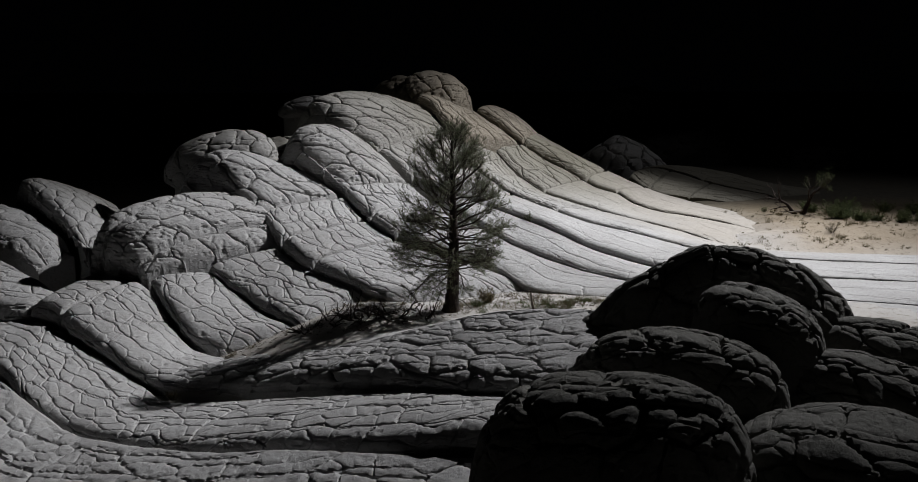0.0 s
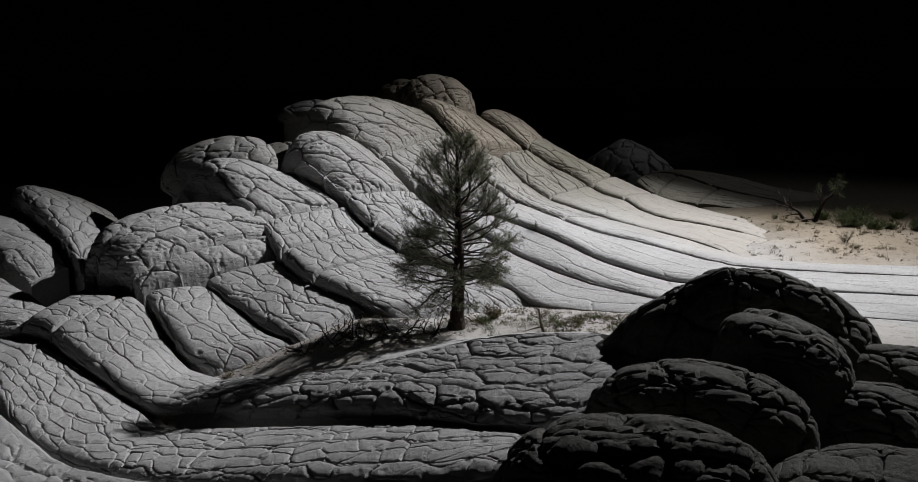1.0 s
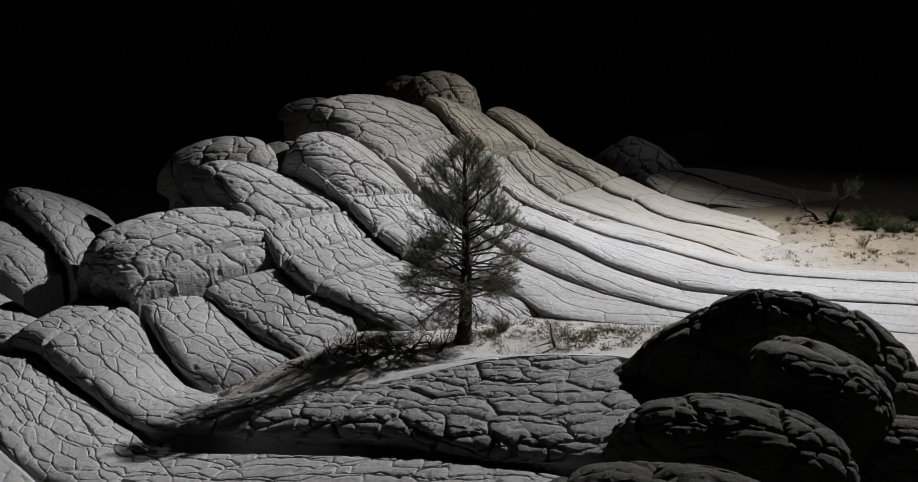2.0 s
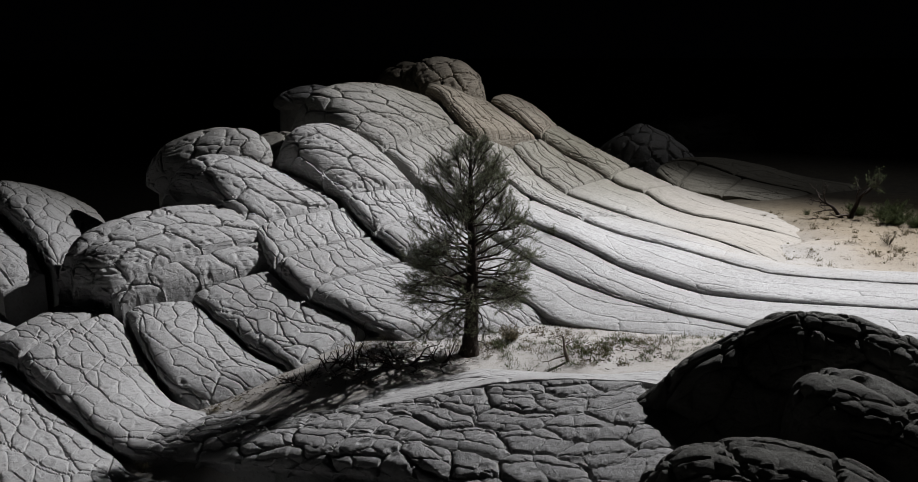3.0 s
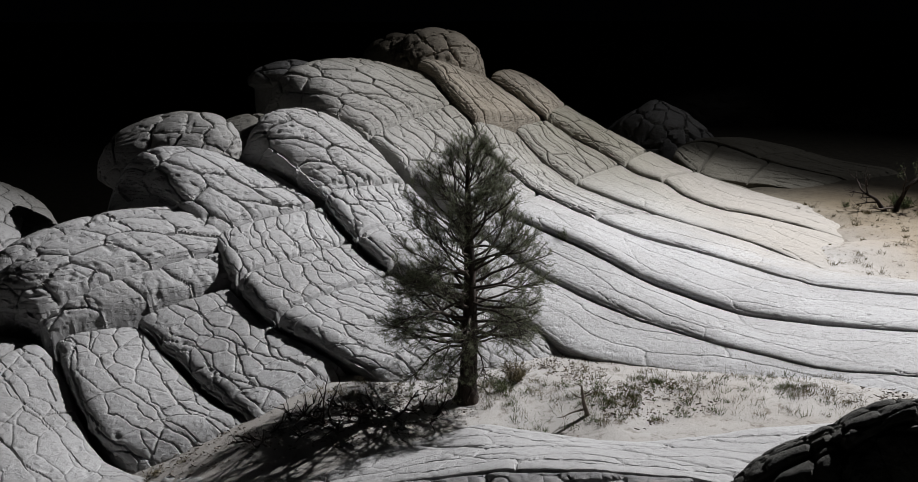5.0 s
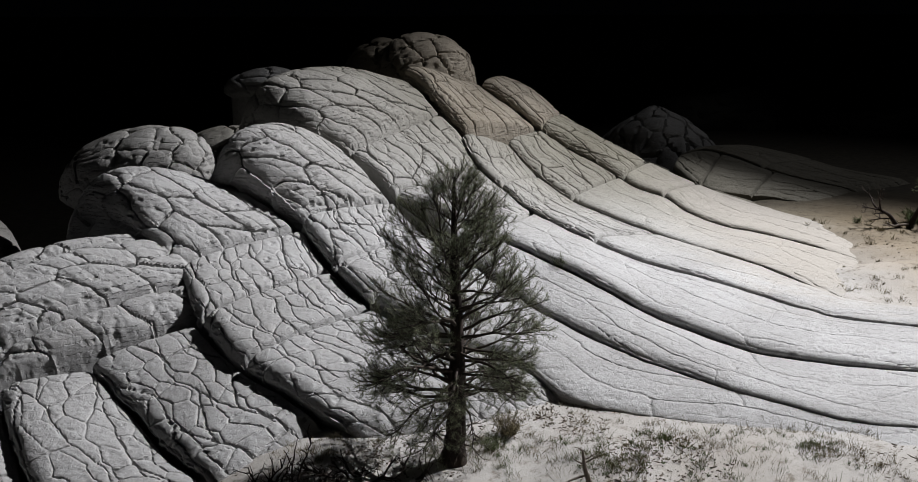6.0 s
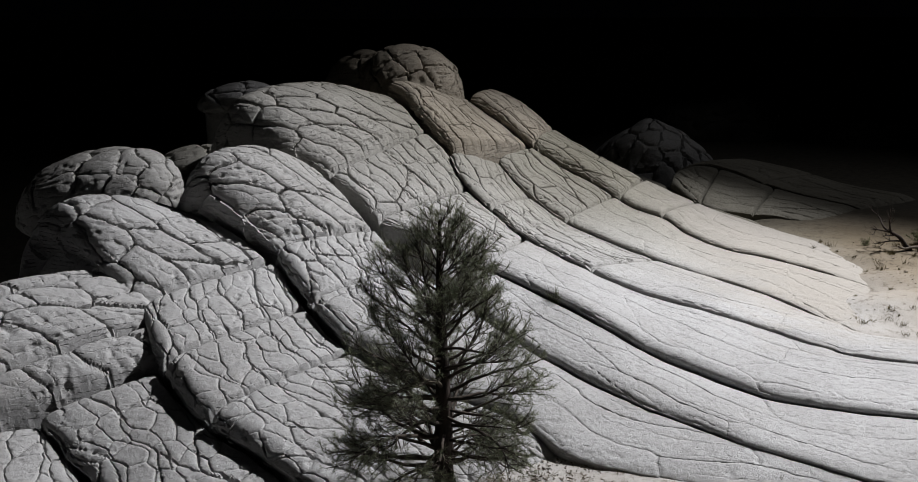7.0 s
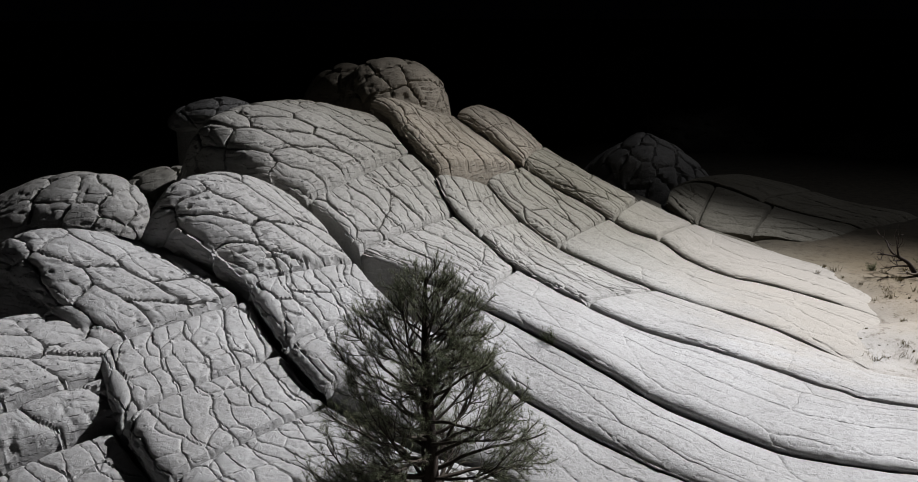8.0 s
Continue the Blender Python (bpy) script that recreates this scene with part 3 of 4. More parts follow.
# ---- the ribs and domes ----
rib("sandstone_rib", (-9, 21, -1.7), SEAM_0, SEAM_1, (0.25, 0.36, 0.38, 0.4, 0.4, 0.35), "long pale grey sandstone rib curving along the foot of the slope",
    res=0.038, salt=2, ends=(0.3, 1.2))
rib("sandstone_shelf", (-8, 17, -2), [(-17, 22, -2.0), (-12, 17, -2.1), (-7, 14, -1.6), (-2, 12.2, -0.9), (1, 11.6, -0.6), (4, 11.2, -0.5)],
    [(-15.5, 25.6, -1.0), (-12.0, 22.3, -1.2), (-9.8, 20.3, -1.5), (-8.0, 18.9, -1.3), (-5.4, 17.2, -0.8), (-3.3, 16.1, -0.25), (-0.9, 14.8, 0.2), (0.6, 14.3, 0.35), (3.2, 13.6, 0.3)],
    (0.3, 0.3, 0.3, 0.3), "low pale sandstone shelf below the long rib", res=0.06, salt=3)
rib("sandstone_rib", (-15, 29, -0.6), [(-19.5, 30, -0.2), (-17.5, 28.2, -0.6), (-15.0, 27.2, -0.8), (-13.8, 27.1, -0.8)], [(-17.5, 31.8, 0.6), (-16.0, 30.6, 0.4), (-14.4, 29.3, 0.1), (-13.4, 28.4, -0.2)],
    (0.6, 0.6, 0.5), "pale sandstone rib broken off at a cross joint", salt=4)
rib("sandstone_rib", (-11, 26.5, -0.9), [(-14.0, 27.3, -0.7), (-12.9, 26.6, -0.7), (-10.7, 24.7, -1.1), (-8.9, 23.3, -1.5), (-7.3, 22.7, -1.5)],
    [(-12.9, 29.6, 0.35), (-10.8, 29.0, 0.1), (-9.1, 26.8, -0.8), (-8.2, 25.7, -1.2), (-6.9, 25.0, -1.3)], (0.55, 0.5, 0.42, 0.35, 0.25),
    "pale sandstone rib with a rounded head and a dark scarp", ("head", "slab"), (0.2,), salt=5, res=0.034)
rib("sandstone_rib", (-8.8, 27.7, -0.5), SEAM_2, SEAM_3, (0.25, 0.34, 0.32, 0.2), "pale cracked sandstone rib below the great dome", salt=6, res=0.034, ends=(0.09, 1.3))
rib("sandstone_rib", (-6.5, 28.7, 0), SEAM_3, SEAM_4[:4], (0.22, 0.26, 0.26, 0.2), "broad pale cracked sandstone rib below the great dome", salt=7, res=0.034, ends=(0.09, 1.3))
rib("sandstone_dome", (-10.5, 31, 0.5), [(-13.7, 31.2, 0.5), (-12.6, 29.7, 0.25), (-10.7, 29.1, 0.15)], [(-10.1, 34.7, 2.8), (-8.6, 34.4, 2.65), (-7.4, 33.4, 2.1), (-6.45, 31.75, 1.1)], (1.6, 1.9, 1.35, 0.25),
    "great rounded sandstone dome netted with deep cracks", ("dome", "block"), ((0.55, 0.36), (0.92, 0.74)), mats=(BEDDED,), salt=8, styles=(GREAT,), puff=0.08, round_off=(0.12, 0.2), res=0.034, lip=0.95, crown=1.7, ends=(2.2, 0.42), end_fall=3.8)
rib("sandstone_rib", (-4, 31, 0.6), [(-7.6, 33.1, 1.7), (-6.7, 31.4, 1.0), (-5.4, 29.8, 0.5), (-3.9, 28.6, 0.2), (-2.6, 27.5, 0.0), (-1.7, 27.2, -0.1)], SEAM_5,
    (0.4, 0.45, 0.42, 0.35, 0.25), "pale sandstone rib cut by cross joints", ("slab",), ((0.27, 0.21), (0.52, 0.42)), salt=9, styles=(HEAD, SLAB), res=0.036, ends=(0.09, 1.3))
rib("sandstone_dome", (-8, 35, 2.5), [(-12.2, 35.9, 2.8), (-10.9, 35.0, 2.95), (-9.5, 34.2, 2.7), (-8.6, 33.7, 2.2), (-7.6, 33.1, 1.7)], [(-9.2, 37.6, 3.4), (-7.8, 37.1, 3.5), (-6.2, 36.6, 3.05), (-5.0, 36.0, 2.35)], (1.0, 1.25, 1.0, 0.3),
    "rounded sandstone dome above a dark scarp", ("dome",), puff=0.10, round_off=(0.10, 0.22), mats=(BEDDED,), salt=10, styles=(DOME,), res=0.038, lip=0.75, crown=1.8, ends=(2.2, 0.42), end_fall=3.6)
rib("sandstone_dome", (-6, 38, 3.5), [(-8.4, 36.7, 3.2), (-6.8, 36.3, 3.0), (-5.6, 36.2, 2.6), (-4.7, 36.1, 2.3)], [(-6.6, 40.0, 4.75), (-4.4, 39.9, 4.25), (-3.3, 39.3, 3.5), (-2.2, 38.2, 2.65)], (1.8, 2.0, 1.45, 0.34),
    "rounded sandstone dome with bedded flank above a dark scarp", ("dome",), puff=0.10, round_off=(0.10, 0.22), mats=(BEDDED,), salt=11, styles=(DOME,), res=0.038, lip=0.8, crown=1.8, ends=(2.2, 0.42), end_fall=3.6)
rib("sandstone_rib", (1, 32, 0.6), SEAM_5_FLAT, [(-2.2, 38.1, 2.65), (-1.0, 36.5, 1.9)] + SEAM_6, (0.42, 0.4, 0.16, 0.02, 0.02, 0.02),
    "long pale sandstone rib sweeping down behind the pine", ("slab",), ((0.11, 0.085), (0.19, 0.17)), salt=12, styles=(HEAD, HEAD, RUN), ends=(0.09, 0.6))
rib("sandstone_rib", (5, 31.5, 0.3), SEAM_6, SEAM_7[3:], (0.22, 0.17, 0.11, 0.05, 0.03), "pale smooth sandstone rib flattening out to the plain", salt=13, styles=(RUN,), ends=(0.8, 0.6))
rib("sandstone_rib", (3, 38, 1.5), SEAM_7, SEAM_8, (0.18, 0.22, 0.27, 0.22, 0.08, 0.03), "long pale sandstone rib with a dark undercut edge", ("head", "slab"), ((0.095, 0.128), (0.246, 0.256)), salt=14, styles=(HEAD, HEAD, RUN), ends=(0.09, 0.6), res=0.05)
rib("sandstone_dome", (-4, 43, 4.5), [(-8.9, 42.3, 3.7), (-7.0, 40.8, 4.0), (-5.3, 40.0, 4.1), (-4.4, 40.1, 4.0), (-3.7, 40.0, 3.75)], [(-5.0, 47.0, 5.7), (-2.9, 46.2, 5.9), (-1.7, 45.9, 5.6), (-0.8, 44.6, 4.8)], (2.0, 2.25, 1.55, 0.3),
    "high rounded sandstone dome with fine bedding", ("dome",), puff=0.10, round_off=(0.10, 0.22), mats=(BEDDED,), salt=15, styles=(DOME,), lip=0.9, crown=1.9, ends=(2.6, 0.42), res=0.042, end_fall=3.8)
rib("summit_rock", (0.5, 46.5, 4.5), [(-2.3, 46.3, 6.1), (-1.6, 45.9, 5.7), (-0.7, 44.8, 4.8), (0.3, 44.1, 3.85)], [(0.9, 48.7, 5.5), (2.1, 47.9, 4.7), (3.3, 46.9, 3.8)], (0.5, 0.55, 0.5),
    "brownish bedded sandstone shoulder below the summit", ("shoulder",), salt=16, styles=(HEAD,), lip=0.5, ends=(0.4, 0.09), mats=(BUFF,), res=0.042)
rib("sandstone_rib", (5, 39.5, 1.2), SEAM_8[1:], SEAM_9, (0.26, 0.2, 0.16, 0.1, 0.05, 0.03), "long buff sandstone rib below the summit", ("head", "slab"), ((0.135, 0.08), 0.33), salt=17, styles=(HEAD, HEAD, RUN), round_off=(0.03, 0.05), joint_depth=0.14, groove=0.1,
    res=0.055, ends=(0.09, 0.6))
rib("sandstone_rib", (6, 43, 1.6), SEAM_9[:9], SEAM_10, (0.24, 0.2, 0.15, 0.08, 0.04), "buff sandstone rib running out into sand", ("head", "slab"), ((0.237, 0.248),), salt=18, styles=(HEAD, RUN), round_off=(0.03, 0.05), joint_depth=0.14, groove=0.1, res=0.055, ends=(0.09, 3.0))
rib("sandstone_rib", (6, 47, 2.2), [(0.9, 48.5, 5.4), (2.1, 47.9, 4.7)] + SEAM_10, [(1.9, 50.2, 5.8), (3.2, 49.9, 5.3), (4.6, 48.9, 4.2), (5.8, 48.4, 3.5), (7.2, 48.1, 2.75), (8.7, 47.9, 2.05), (10.1, 47.6, 1.45), (11.6, 46.8, 0.95), (13.6, 44.6, 0.6), (16.0, 41.8, 0.42)],
    (0.4, 0.4, 0.26, 0.18, 0.1, 0.04), "buff sandstone rib along the skyline", ("head", "slab"), ((0.186, 0.184), (0.396, 0.422), (0.489, 0.551)), salt=19, styles=(HEAD, HEAD, RUN), round_off=(0.03, 0.05), joint_depth=0.14, groove=0.1, res=0.055, ends=(0.5, 3.0), mats=(BUFF, PALE, PALE))
rib("sandstone_slab", (-1, 19.5, 0), [(-8.8, 23.4, -1.55), (-7.2, 22.6, -1.5), (-5.0, 21.1, -0.95), (-1.8, 18.4, 0.1), (0.4, 16.5, 0.6), (1.9, 16.0, 0.8), (3.4, 16.4, 0.9)],
    [(-6.9, 24.9, -1.3), (-5.0, 23.7, -0.75), (-3.0, 22.6, -0.1), (-1.5, 22.0, 0.4), (0.2, 21.3, 1.0), (1.6, 20.7, 1.35), (3.2, 20.2, 1.5)], (0.25, 0.3, 0.35, 0.42, 0.42, 0.4, 0.4),
    "broad humped sandstone slab with scaly cracks in front of the pine", salt=20, styles=(SCALY,), res=0.038, groove=0.08, lip=0.5, crown=1.4, ends=(0.6, 0.8), mats=(GREY,), group="foreground rocks")
rib("sandstone_shelf", (0, 23.5, -0.1), [(-6.9, 24.9, -1.4), (-5.0, 23.7, -0.9), (-3.0, 22.6, -0.25), (-1.5, 22.0, 0.3), (0.2, 21.3, 0.95), (1.6, 20.7, 1.3), (3.4, 20.2, 1.4), (6.5, 19.8, 1.0), (10, 20, 0.5)],
    [(-6.4, 25.6, -1.35), (-4.4, 25.2, -0.95), (-2.6, 25.2, -0.5), (-0.8, 25.0, -0.25), (0.1, 25.2, -0.15), (1.5, 24.2, 0.15), (3.0, 23.4, 0.4), (5.8, 24.0, 0.4), (9.0, 24.5, 0.38)], (0.16, 0.1, 0.05, 0.04, 0.03, 0.03, 0.03, 0.03),
    "smooth pale sandstone shelf beside the foot of the pine", salt=21, styles=(FLAT,), res=0.045, lip=0.3, crown=1.6, ends=(0.6, 1.5), groove=0.06, mats=(SMOOTH,), group="foreground rocks")

# ---- summit knob, back domes and far rocks ----
mound("ridge_core", (-7.5, 45.5, -3.0), (8.0, 4.0), 6.4, 52, "dark body of the ridge behind the domes", salt=30, res=0.12, lumps=0.06)
mound("summit_dome", (-1.3, 48.8, 5.3), (2.2, 1.9), 2.3, 20, "brownish rounded dome on the summit", mat=BUFF, salt=31, lumps=0.1, box=0.85, drop=5, back=0.2)
mound("summit_dome", (-3.8, 49.8, 5.5), (1.4, 1.2), 1.8, 0, "small brown dome beside the summit", mat=BUFF, salt=32, lumps=0.1, box=0.85, drop=5, lean=0.3, back=0.2)
# same pale rock; the grey puts its dimmer light into the colour
mound("sandstone_dome", (-8.2, 47.3, 5.5), (1.6, 0.9), 0.8, 8, "small dim dome behind the ridge", mat=GREY, salt=33, lumps=0.08, box=0.9, drop=5, lean=0.12, tuck=0.8)
mound("sandstone_dome", (-10.9, 39.4, 3.1), (2.7, 1.6), 1.6, -8, "rounded dome behind the ridge with a cracked face", salt=34, lumps=0.08, tuck=0.8, box=0.9, drop=5, lean=0.12, back=0.35)
mound("sandstone_dome", (-9.2, 43.6, 2.5), (2.0, 1.3), 1.7, 0, "low dome behind the ridge", salt=35, lumps=0.08, box=0.9, drop=5, lean=0.15, back=0.4)
rib("sandstone_dome", (-18, 39, 1.5), [(-20.6, 39.9, 1.7), (-19.1, 38.0, 1.65), (-17.2, 36.2, 1.15), (-15.7, 34.6, 0.6), (-14.6, 33.5, 0.1)], [(-22.0, 44.6, 0.9), (-19.5, 43.6, 1.5), (-17.0, 42.0, 1.2), (-15.0, 39.6, 0.3), (-13.6, 37.6, -0.5)], (0.9, 1.0, 0.9, 0.7, 0.5),
    "broad rounded dome at the foot of the ridge", ("dome",), styles=(DOME,), salt=36, res=0.06, lip=1.0, crown=1.7, ends=(1.2, 1.4), drop=3)
rib("sandstone_dome", (-18, 35, 1.2), [(-22.8, 35.8, 1.1), (-20.2, 34.4, 0.7), (-18.2, 33.4, 0.3), (-16.4, 33.0, 0.1)], [(-21.6, 39.5, 1.5), (-19.2, 37.8, 1.5), (-17.4, 36.1, 1.05), (-15.5, 34.3, 0.45)], (0.8, 0.8, 0.7, 0.5),
    "broad low cracked dome next to the great dome", ("dome",), styles=(DOME,), salt=37, res=0.055, lip=0.9, crown=1.6, ends=(0.8, 1.4), drop=3)
mound("sandstone_hill", (10.6, 56.5, 0.2), (3.6, 2.8), 3.5, -10, "dim conical sandstone hill beyond the slope", mat=GREY, salt=38, lumps=0.12, res=0.08, box=1.2)
APRON = dict(joint_depth=0.12, round_off=(0.03, 0.03), groove=0.08, salt=39, styles=(FLAT,), res=0.08, group="sandstone aprons", ends=(0.8, 1.5), mats=(FARROCK,))
APRON_EDGE = [(10.6, 52.0, 1.8), (12.0, 53.2, 1.9), (13.2, 53.2, 1.7), (14.6, 51.8, 1.3), (16.0, 50.6, 0.95), (19.0, 49.0, 0.5)]
rib("sandstone_apron", (11, 49, 0.5), [(9.9, 50.2, 1.6), (10.3, 48.6, 1.2), (11.0, 47.7, 0.95), (12.4, 47.7, 0.75), (13.9, 47.8, 0.6), (16.4, 46.7, 0.35)], APRON_EDGE, (0.22, 0.26, 0.2, 0.1, 0.05, 0.03),
    "dim low sandstone apron below the far hill", ("slab",), (0.28, 0.55), lip=0.6, **APRON)
rib("sandstone_apron", (17, 51, 0.5), APRON_EDGE, [(13.7, 55.0, 1.8), (15.4, 56.2, 1.7), (17.5, 54.6, 1.4), (19.0, 53.0, 1.05), (22.5, 51.0, 0.6)], (0.1, 0.16, 0.14, 0.1, 0.04),
    "dim flat sandstone apron beside the far hill", ("slab",), (0.5,), lip=0.6, **APRON)
rib("sandstone_apron", (8, 50, 0.8), [(7.0, 51.4, 1.5), (8.8, 49.6, 1.2), (10.4, 47.9, 0.9), (12.4, 45.8, 0.5)], [(8.9, 53.6, 1.5), (10.0, 51.4, 1.3), (11.1, 48.6, 0.95), (13.6, 45.8, 0.5)], (0.25, 0.25, 0.2, 0.08),
    "narrow dim sandstone rib between slope and far hill", ("slab",), **APRON)
mound("far_hill", (19, 74, 0.0), (5.5, 4), 3.4, 10, "barely visible rock hill in the dark", mat=DIMROCK, salt=40, res=0.25)
mound("far_hill", (29, 70, 0.0), (5, 3), 2.4, -10, "barely visible low rock in the dark", mat=DIMROCK, salt=41, res=0.25)
mound("far_hill", (13, 90, 0.0), (10, 6), 6.5, 0, "barely visible long rock ridge in the dark", mat=DIMROCK, salt=42, res=0.35)

# ---- boulders in the foreground, their rock painted dark for the weak light there ----
FORE = dict(style=BOULDER, mat=DIMROCK, res=0.036, group="foreground boulders")
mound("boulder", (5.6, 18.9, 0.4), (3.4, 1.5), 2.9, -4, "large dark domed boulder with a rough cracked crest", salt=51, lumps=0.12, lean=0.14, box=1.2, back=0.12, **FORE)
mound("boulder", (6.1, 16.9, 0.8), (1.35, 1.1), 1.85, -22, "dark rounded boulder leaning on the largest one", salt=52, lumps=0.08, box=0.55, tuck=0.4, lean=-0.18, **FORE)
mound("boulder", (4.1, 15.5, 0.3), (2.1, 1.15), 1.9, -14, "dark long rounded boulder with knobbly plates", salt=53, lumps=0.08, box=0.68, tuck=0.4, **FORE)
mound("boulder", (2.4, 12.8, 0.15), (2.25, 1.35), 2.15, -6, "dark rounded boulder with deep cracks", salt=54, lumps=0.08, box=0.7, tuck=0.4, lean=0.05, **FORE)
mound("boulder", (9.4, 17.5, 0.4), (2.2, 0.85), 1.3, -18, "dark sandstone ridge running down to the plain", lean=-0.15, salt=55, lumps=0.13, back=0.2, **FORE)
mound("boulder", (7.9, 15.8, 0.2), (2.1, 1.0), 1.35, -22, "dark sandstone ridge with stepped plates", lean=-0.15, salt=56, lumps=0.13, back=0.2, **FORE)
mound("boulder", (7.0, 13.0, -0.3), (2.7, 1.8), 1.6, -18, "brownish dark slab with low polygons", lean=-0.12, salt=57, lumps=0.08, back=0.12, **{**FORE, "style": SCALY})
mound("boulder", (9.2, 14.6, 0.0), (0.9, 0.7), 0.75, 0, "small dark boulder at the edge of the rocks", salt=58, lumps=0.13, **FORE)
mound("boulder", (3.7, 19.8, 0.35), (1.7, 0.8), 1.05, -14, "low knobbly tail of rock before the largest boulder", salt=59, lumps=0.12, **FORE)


# ---- plants ----
def tube(points, radii, sides, start=0):
    """Vertices and quads of a tapering tube along a line of points."""
    p = np.asarray(points, float)
    d = np.gradient(p, axis=0)
    d /= np.linalg.norm(d, axis=1, keepdims=True) + 1e-9
    ref = np.array([0.31, 0.17, 0.93]) if abs(d[0][2]) < 0.8 else np.array([1.0, 0.1, 0.0])
    a = np.cross(d, ref)
    a /= np.linalg.norm(a, axis=1, keepdims=True)
    b = np.cross(d, a)
    ang = np.linspace(0, 2 * math.pi, sides, endpoint=False)
    r = np.asarray(radii, float)
    if r.ndim == 1:
        r = np.repeat(r[:, None], sides, 1)
    v = p[:, None] + r[..., None] * (np.cos(ang)[None, :, None] * a[:, None] + np.sin(ang)[None, :, None] * b[:, None])
    i = np.arange(len(p) * sides).reshape(len(p), sides) + start
    j = np.roll(i, -1, axis=1)
    f = np.stack([i[:-1], j[:-1], j[1:], i[1:]], -1).reshape(-1, 4)
    return v.reshape(-1, 3), f


class Wood:
    """Collects tubes for one mesh."""

    def __init__(self):
        self.v, self.f, self.n = [], [], 0

    def add(self, points, r0, r1, sides=5):
        points = np.asarray(points)
        v, f = tube(points, np.linspace(r0, r1, len(points)), sides, self.n)
        self.v.append(v), self.f.append(f)
        self.n += len(v)

    def mesh(self, name, mat, parent=None, label=""):
        return link_mesh(name, np.vstack(self.v), np.vstack(self.f), mat, parent, label)


def blades(base, way, length, width, rng):
    """Thin triangles from base points along ways."""
    n = len(base)
    side = np.cross(way, rng.normal(size=(n, 3)))
    side /= np.linalg.norm(side, axis=1, keepdims=True) + 1e-9
    w = (width * 0.5)[:, None] * side
    v = np.stack([base - w, base + w, base + way * length[:, None]], 1).reshape(-1, 3)
    return v, np.arange(3 * n).reshape(n, 3)


def bend(start, way, length, n, lift, wob, rng):
    """A branch line from start along way, that turns up by lift on its way and wanders a little."""
    p, d, out = np.array(start, float), np.array(way, float), []
    d /= np.linalg.norm(d)
    for k in range(n):
        out.append(p.copy())
        d = d + np.array([0, 0, lift / n]) + rng.normal(size=3) * wob / math.sqrt(n)
        d /= np.linalg.norm(d)
        p = p + d * length / (n - 1)
    return np.array(out)


